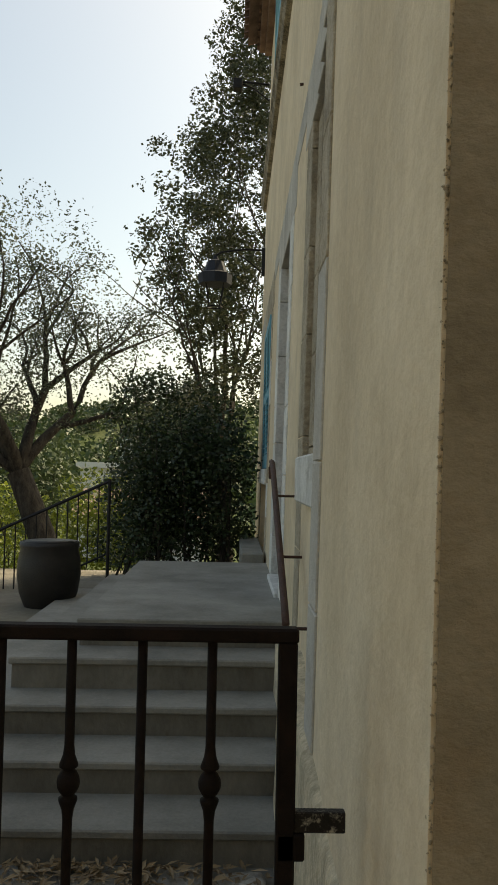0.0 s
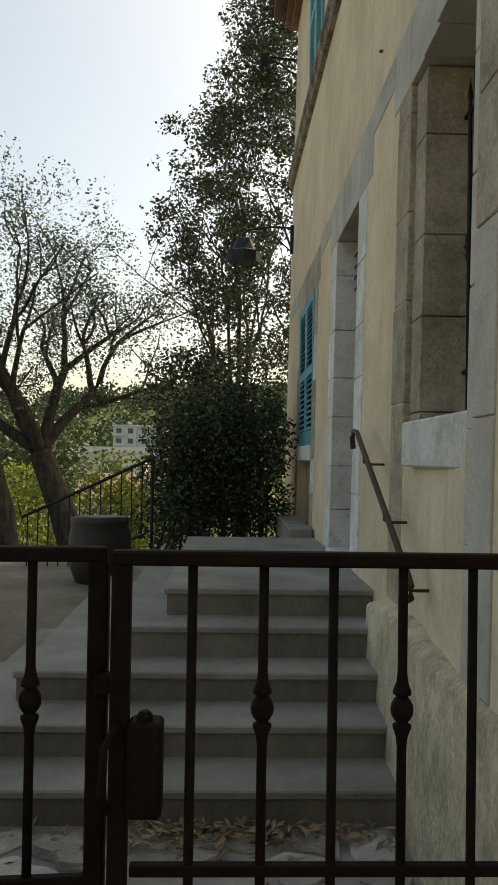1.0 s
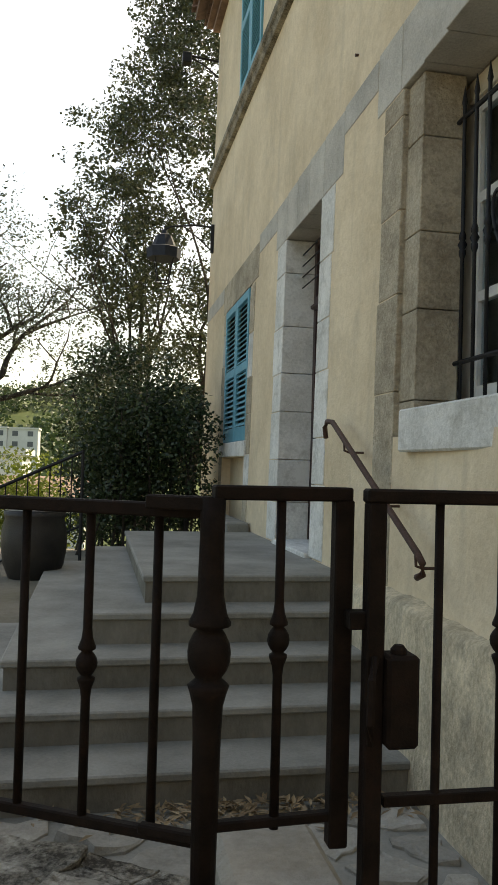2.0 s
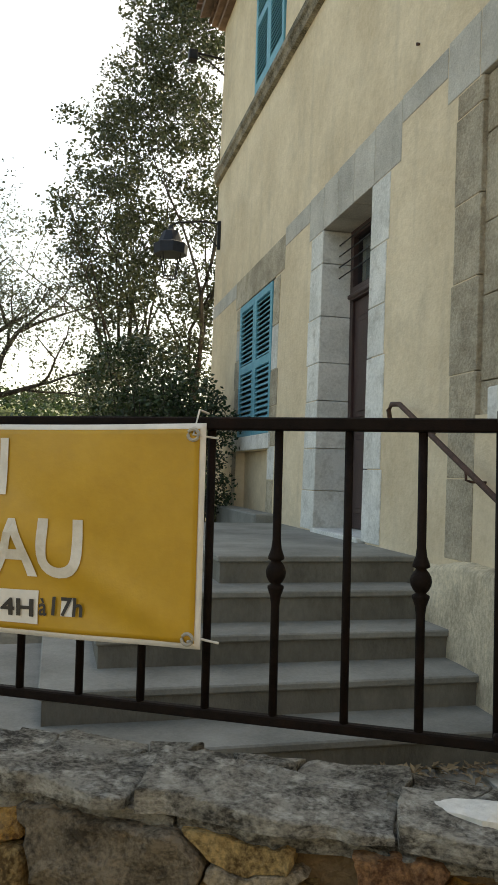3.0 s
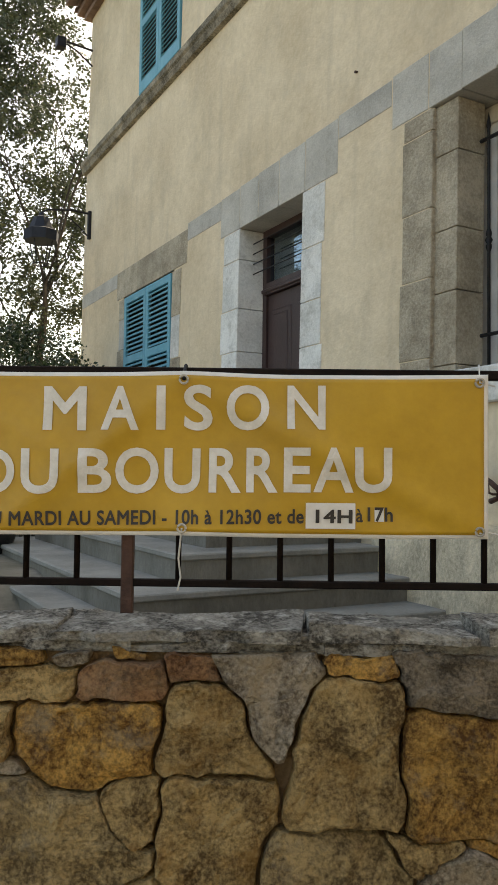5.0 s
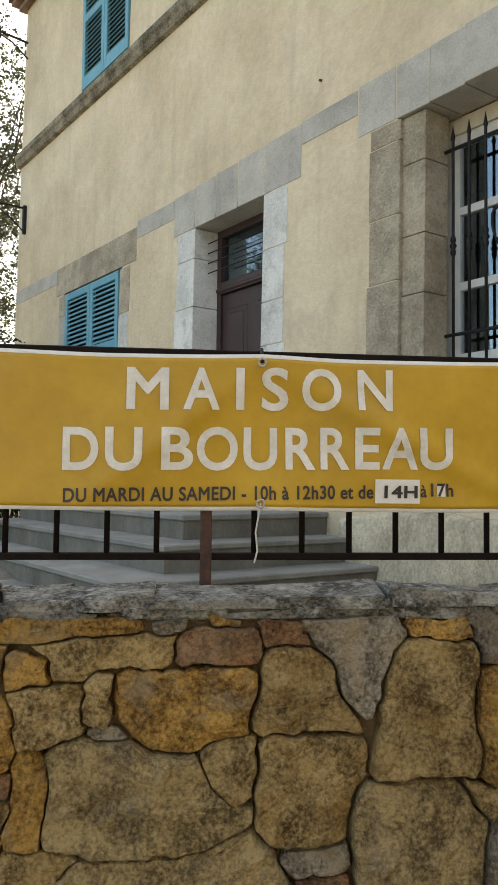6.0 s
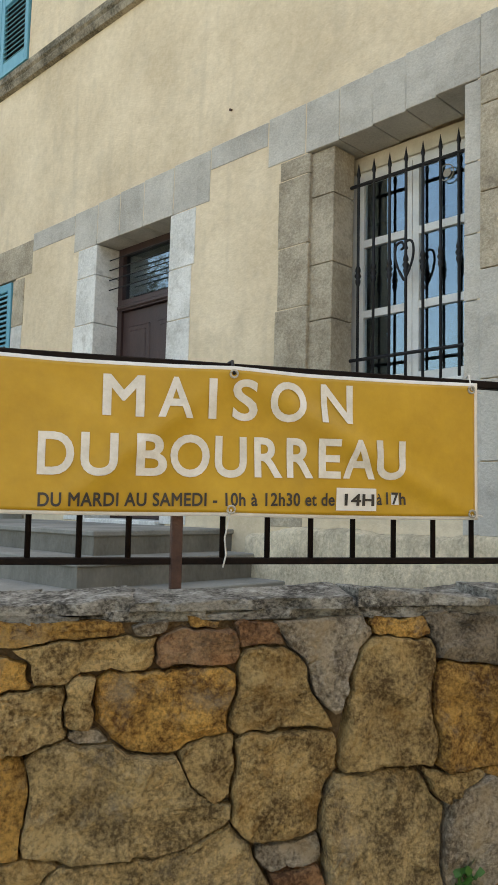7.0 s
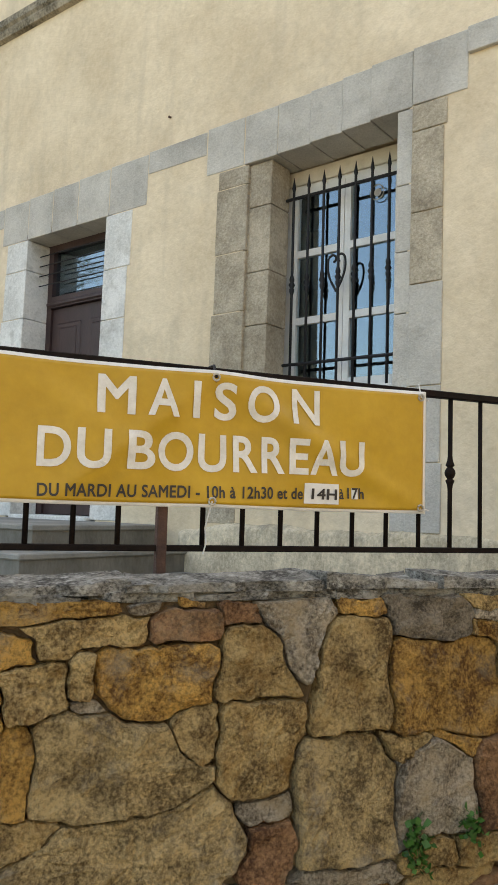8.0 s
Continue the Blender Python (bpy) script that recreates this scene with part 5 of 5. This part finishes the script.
LOWER_STONES = [
    (0.405, 0.433, 0.187, 0.197, -4, 0, "k"), (0.081, 0.427, 0.161, 0.156, -8, -0.25, "g"), (-0.147, 0.433, 0.074, 0.144, 3, 0, "r"),
    (0.674, 0.447, 0.104, 0.034, -12, 0.1, "g"), (1.067, 0.37, 0.337, 0.126, -10, 0, "k"), (0.669, 0.317, 0.066, 0.101, 6, 0, "r"),
    (1.34, 0.432, 0.097, 0.055, 10, 0, "t"), (0.411, 0.226, 0.195, 0.05, -3, 0, "g"), (0.118, 0.242, 0.111, 0.036, 0, 0, "t"),
    (-0.078, 0.241, 0.072, 0.044, 0, 0, "t"), (0.024, 0.15, 0.136, 0.037, 0, 0, "t"), (1.316, 0.35, 0.086, 0.033, 0, 0, "o"),
    (0.615, 0.179, 0.218, 0.061, 0, 0, "g")]
STONE_TONES = {"o": OCHRE_STONE, "t": TAN_STONE, "g": GREY_STONE, "r": RED_STONE, "k": KHAKI_STONE, "d": DARK_STONE}


def stone_side(st, u, v):
    """How far a point lies outside (positive) or inside a stone's squarish block."""
    s, w = st[0] - u, v - st[1]
    c, n = st[7], st[8]
    x, y = s * c - w * n, s * n + w * c
    x /= st[2] * max(0.12, 1 + st[5] * max(-1.2, min(1.2, y / st[3])))
    y /= st[3]
    return ((x ** 6 + y ** 6) ** (1 / 6) - 1) * min(st[2], st[3])


def with_turn(st):
    return (*st[:7], math.cos(radians(st[4])), math.sin(radians(st[4])))


def more_stones(stones, bounds, rng):
    """Blocks of falling size wherever the wall is still bare."""
    u0, v0, u1, v1 = bounds
    for tries, lo, hi in ((700, 0.1, 0.17), (1200, 0.06, 0.11), (1800, 0.03, 0.055), (1500, 0.016, 0.026)):
        for _ in range(tries):
            a = rng.uniform(lo, hi)
            b = a * rng.uniform(0.5, 0.95)
            u, v = rng.uniform(u0, u1), rng.uniform(v0, v1 - 0.6 * b)
            if all(abs(st[0] - u) + abs(st[1] - v) > 0.85 or stone_side(st, u, v) > 0.74 * b for st in stones):
                stones.append(with_turn((u, v, a, b, rng.uniform(-10, 10), rng.uniform(-0.25, 0.25), rng.choice("ootttgkr"))))
    return stones


def stone_shape(st, near, bounds):
    """The outline of a stone, met by its neighbours half way and never far past its own block."""
    u0, v0, u1, v1 = bounds
    out, n = [], 52 if st[2] > 0.05 else 26

    def inside(u, v):
        own = stone_side(st, u, v)
        return own < 0.013 and u0 < u < u1 and v0 < v < v1 and all(stone_side(o, u, v) > own for o in near)

    if not inside(st[0], st[1]):
        return []
    for k in range(n):
        a = 2 * math.pi * k / n
        du, dv, lo, hi = math.cos(a), math.sin(a), 0.0, 0.0
        while hi < 0.6 and inside(st[0] + du * (hi + 0.012), st[1] + dv * (hi + 0.012)):
            hi += 0.012
        lo, hi = hi, hi + 0.012
        for _ in range(4):
            mid = (lo + hi) / 2
            lo, hi = (mid, hi) if inside(st[0] + du * mid, st[1] + dv * mid) else (lo, mid)
        out.append((st[0] + du * lo, st[1] + dv * lo))
    return out


def wall_stones():
    rng = random.Random(77)
    bounds = (-0.76, -0.75, 3.55, 1.04)
    stones = more_stones([with_turn(st) for st in UPPER_STONES + MIDDLE_STONES + LOWER_STONES], bounds, rng)
    for st in stones:
        near = [o for o in stones if o is not st and abs(o[0] - st[0]) < o[2] + st[2] + 0.12 and abs(o[1] - st[1]) < o[3] + st[3] + 0.2]
        poly = stone_shape(st, near, bounds)
        if len(poly) > 2:
            big = min(1.0, st[3] / 0.06)
            part("stone", rubble_mesh(poly, wall_place, 0.05, rng.uniform(0.022, 0.042) * (0.45 + 0.55 * big), rng.uniform(0.0005, 0.006), rng, 1.6, 0.35 + 0.65 * big), STONE_TONES[st[6]], GARDEN_WALL)


wall_stones()


def coping():
    """Uneven slate slabs laid like crazy paving along the top, the front ones overhanging."""
    rng = random.Random(91)
    bed = bmesh.new()
    lo = [bed.verts.new(on_fence(u, o, 1.03)) for u, o in ((-0.76, -0.06), (3.58, -0.06), (3.58, 0.185), (-0.76, 0.185))]
    hi = [bed.verts.new(on_fence(u, o, 1.066)) for u, o in ((-0.76, -0.055), (3.58, -0.055), (3.58, 0.18), (-0.76, 0.18))]
    for k in range(4):
        bed.faces.new((lo[k], lo[(k + 1) % 4], hi[(k + 1) % 4], hi[k]))
    bed.faces.new(lo[::-1])
    bed.faces.new(hi)
    bmesh.ops.recalc_face_normals(bed, faces=bed.faces)
    part("coping_bed", bed, CAP, GARDEN_WALL, "grey cement bed under the coping")
    def slab(poly, top, thick, rough):
        part("coping_slab", rubble_mesh(poly, lambda u, v, o: on_fence(u, v, top + o), thick, rng.uniform(0.005, 0.010), 0.0015, rng, 1.25, rough), CAP, GARDEN_WALL)

    def front_row(lengths, edge, jut, back, top, thick, rough):
        """Split slabs side by side, their street edge broken into uneven bites."""
        u = -0.75
        while u < 3.5:
            ln = min(rng.uniform(*lengths), 3.57 - u)
            skew = rng.uniform(-0.03, 0.03)
            bites = max(3, int(ln / 0.055))
            outer = [(u + ln + skew - (ln + skew) * k / bites + (rng.uniform(-0.012, 0.012) if 0 < k < bites else 0), edge + rng.uniform(-jut, jut * 0.6)) for k in range(bites + 1)]
            inner = [(u, back - rng.uniform(0, 0.035)), (u + ln * 0.5, back - rng.uniform(-0.015, 0.03)), (u + ln, back - rng.uniform(0, 0.035))]
            slab(inner + outer, top + rng.uniform(-0.005, 0.005), thick, rough)
            u += ln

    # a thin splitting layer below, the weathered slabs above, small pieces behind
    front_row((0.2, 0.5), 0.200, 0.022, 0.06, 1.050, 0.020, 0.4)
    front_row((0.26, 0.62), 0.212, 0.020, 0.05, 1.082, 0.024, 0.32)
    bounds = (-0.75, -0.06, 3.55, 0.075)
    for poly in power_cells(fill_seeds([], bounds, 0.13, rng), bounds):
        if len(poly) > 2:
            slab(poly, 1.076 + rng.uniform(-0.006, 0.004), 0.03, 0.3)
    pale = []
    prng = random.Random(4)
    for k in range(14):
        a = k * math.pi / 7
        pale.append((-0.56 + 0.115 * math.cos(a) * prng.uniform(0.85, 1.15), 0.10 + 0.045 * math.sin(a) * prng.uniform(0.8, 1.1)))
    part("mortar_patch", stone_mesh(pale, (-0.56, 0.10), lambda u, v, o: on_fence(u, v, 1.092 + o), 0.02, 0.006, prng, 0.9), PALE_STONE, GARDEN_WALL, "pale mortar patch")
    # end by the gate
    part("coping_slab", box((-1.2, 1.55, 1.03), (-0.99, 1.86, 1.12), bevel=0.02), FLAG, GARDEN_WALL)
    part("end_pier", box((-1.19, 1.57, -0.3), (-1.0, 1.84, 1.03), bevel=0.02), GREY_STONE, GARDEN_WALL)


coping()


# ---- paving inside the gate ----
def paving():
    p = thing("pavement", (-1.0, 2.7, 0.33), "uneven pale flagstones set in cement inside the gate", "paving", kind="structure")
    bed = bmesh.new()
    plan = [(-0.95, 1.75), (0.0, 1.75), (0.0, 3.9), (-2.6, 3.9), (-2.6, 2.6), (-1.3, 1.9)]
    lo, hi = [bed.verts.new((x, y, 0.2)) for x, y in plan], [bed.verts.new((x, y, 0.342)) for x, y in plan]
    for k in range(6):
        bed.faces.new((lo[k], lo[(k + 1) % 6], hi[(k + 1) % 6], hi[k]))
    bed.faces.new(lo[::-1])
    bed.faces.new(hi)
    bmesh.ops.recalc_face_normals(bed, faces=bed.faces)
    part("bedding", bed, CONCRETE, p, "grey cement bedding")
    rng = random.Random(14)
    bounds = (-2.5, 1.72, -0.02, 3.69)
    seeds = fill_seeds([], bounds, 0.3, rng)
    for poly in power_cells(seeds, bounds):
        if len(poly) < 3 or any(b < 2.15 - (a + 1.807) * 0.563 and a < -0.95 for a, b in poly):
            continue
        outline, centre = stone_outline(poly, 0.02, 0.03, rng)
        if len(outline) >= 3:
            part("flagstone", stone_mesh(outline, centre, lambda u, v, o: Vector((u, v, 0.345 + o)), 0.03, rng.uniform(0.008, 0.016), rng, 0.93), FLAG, p)


paving()
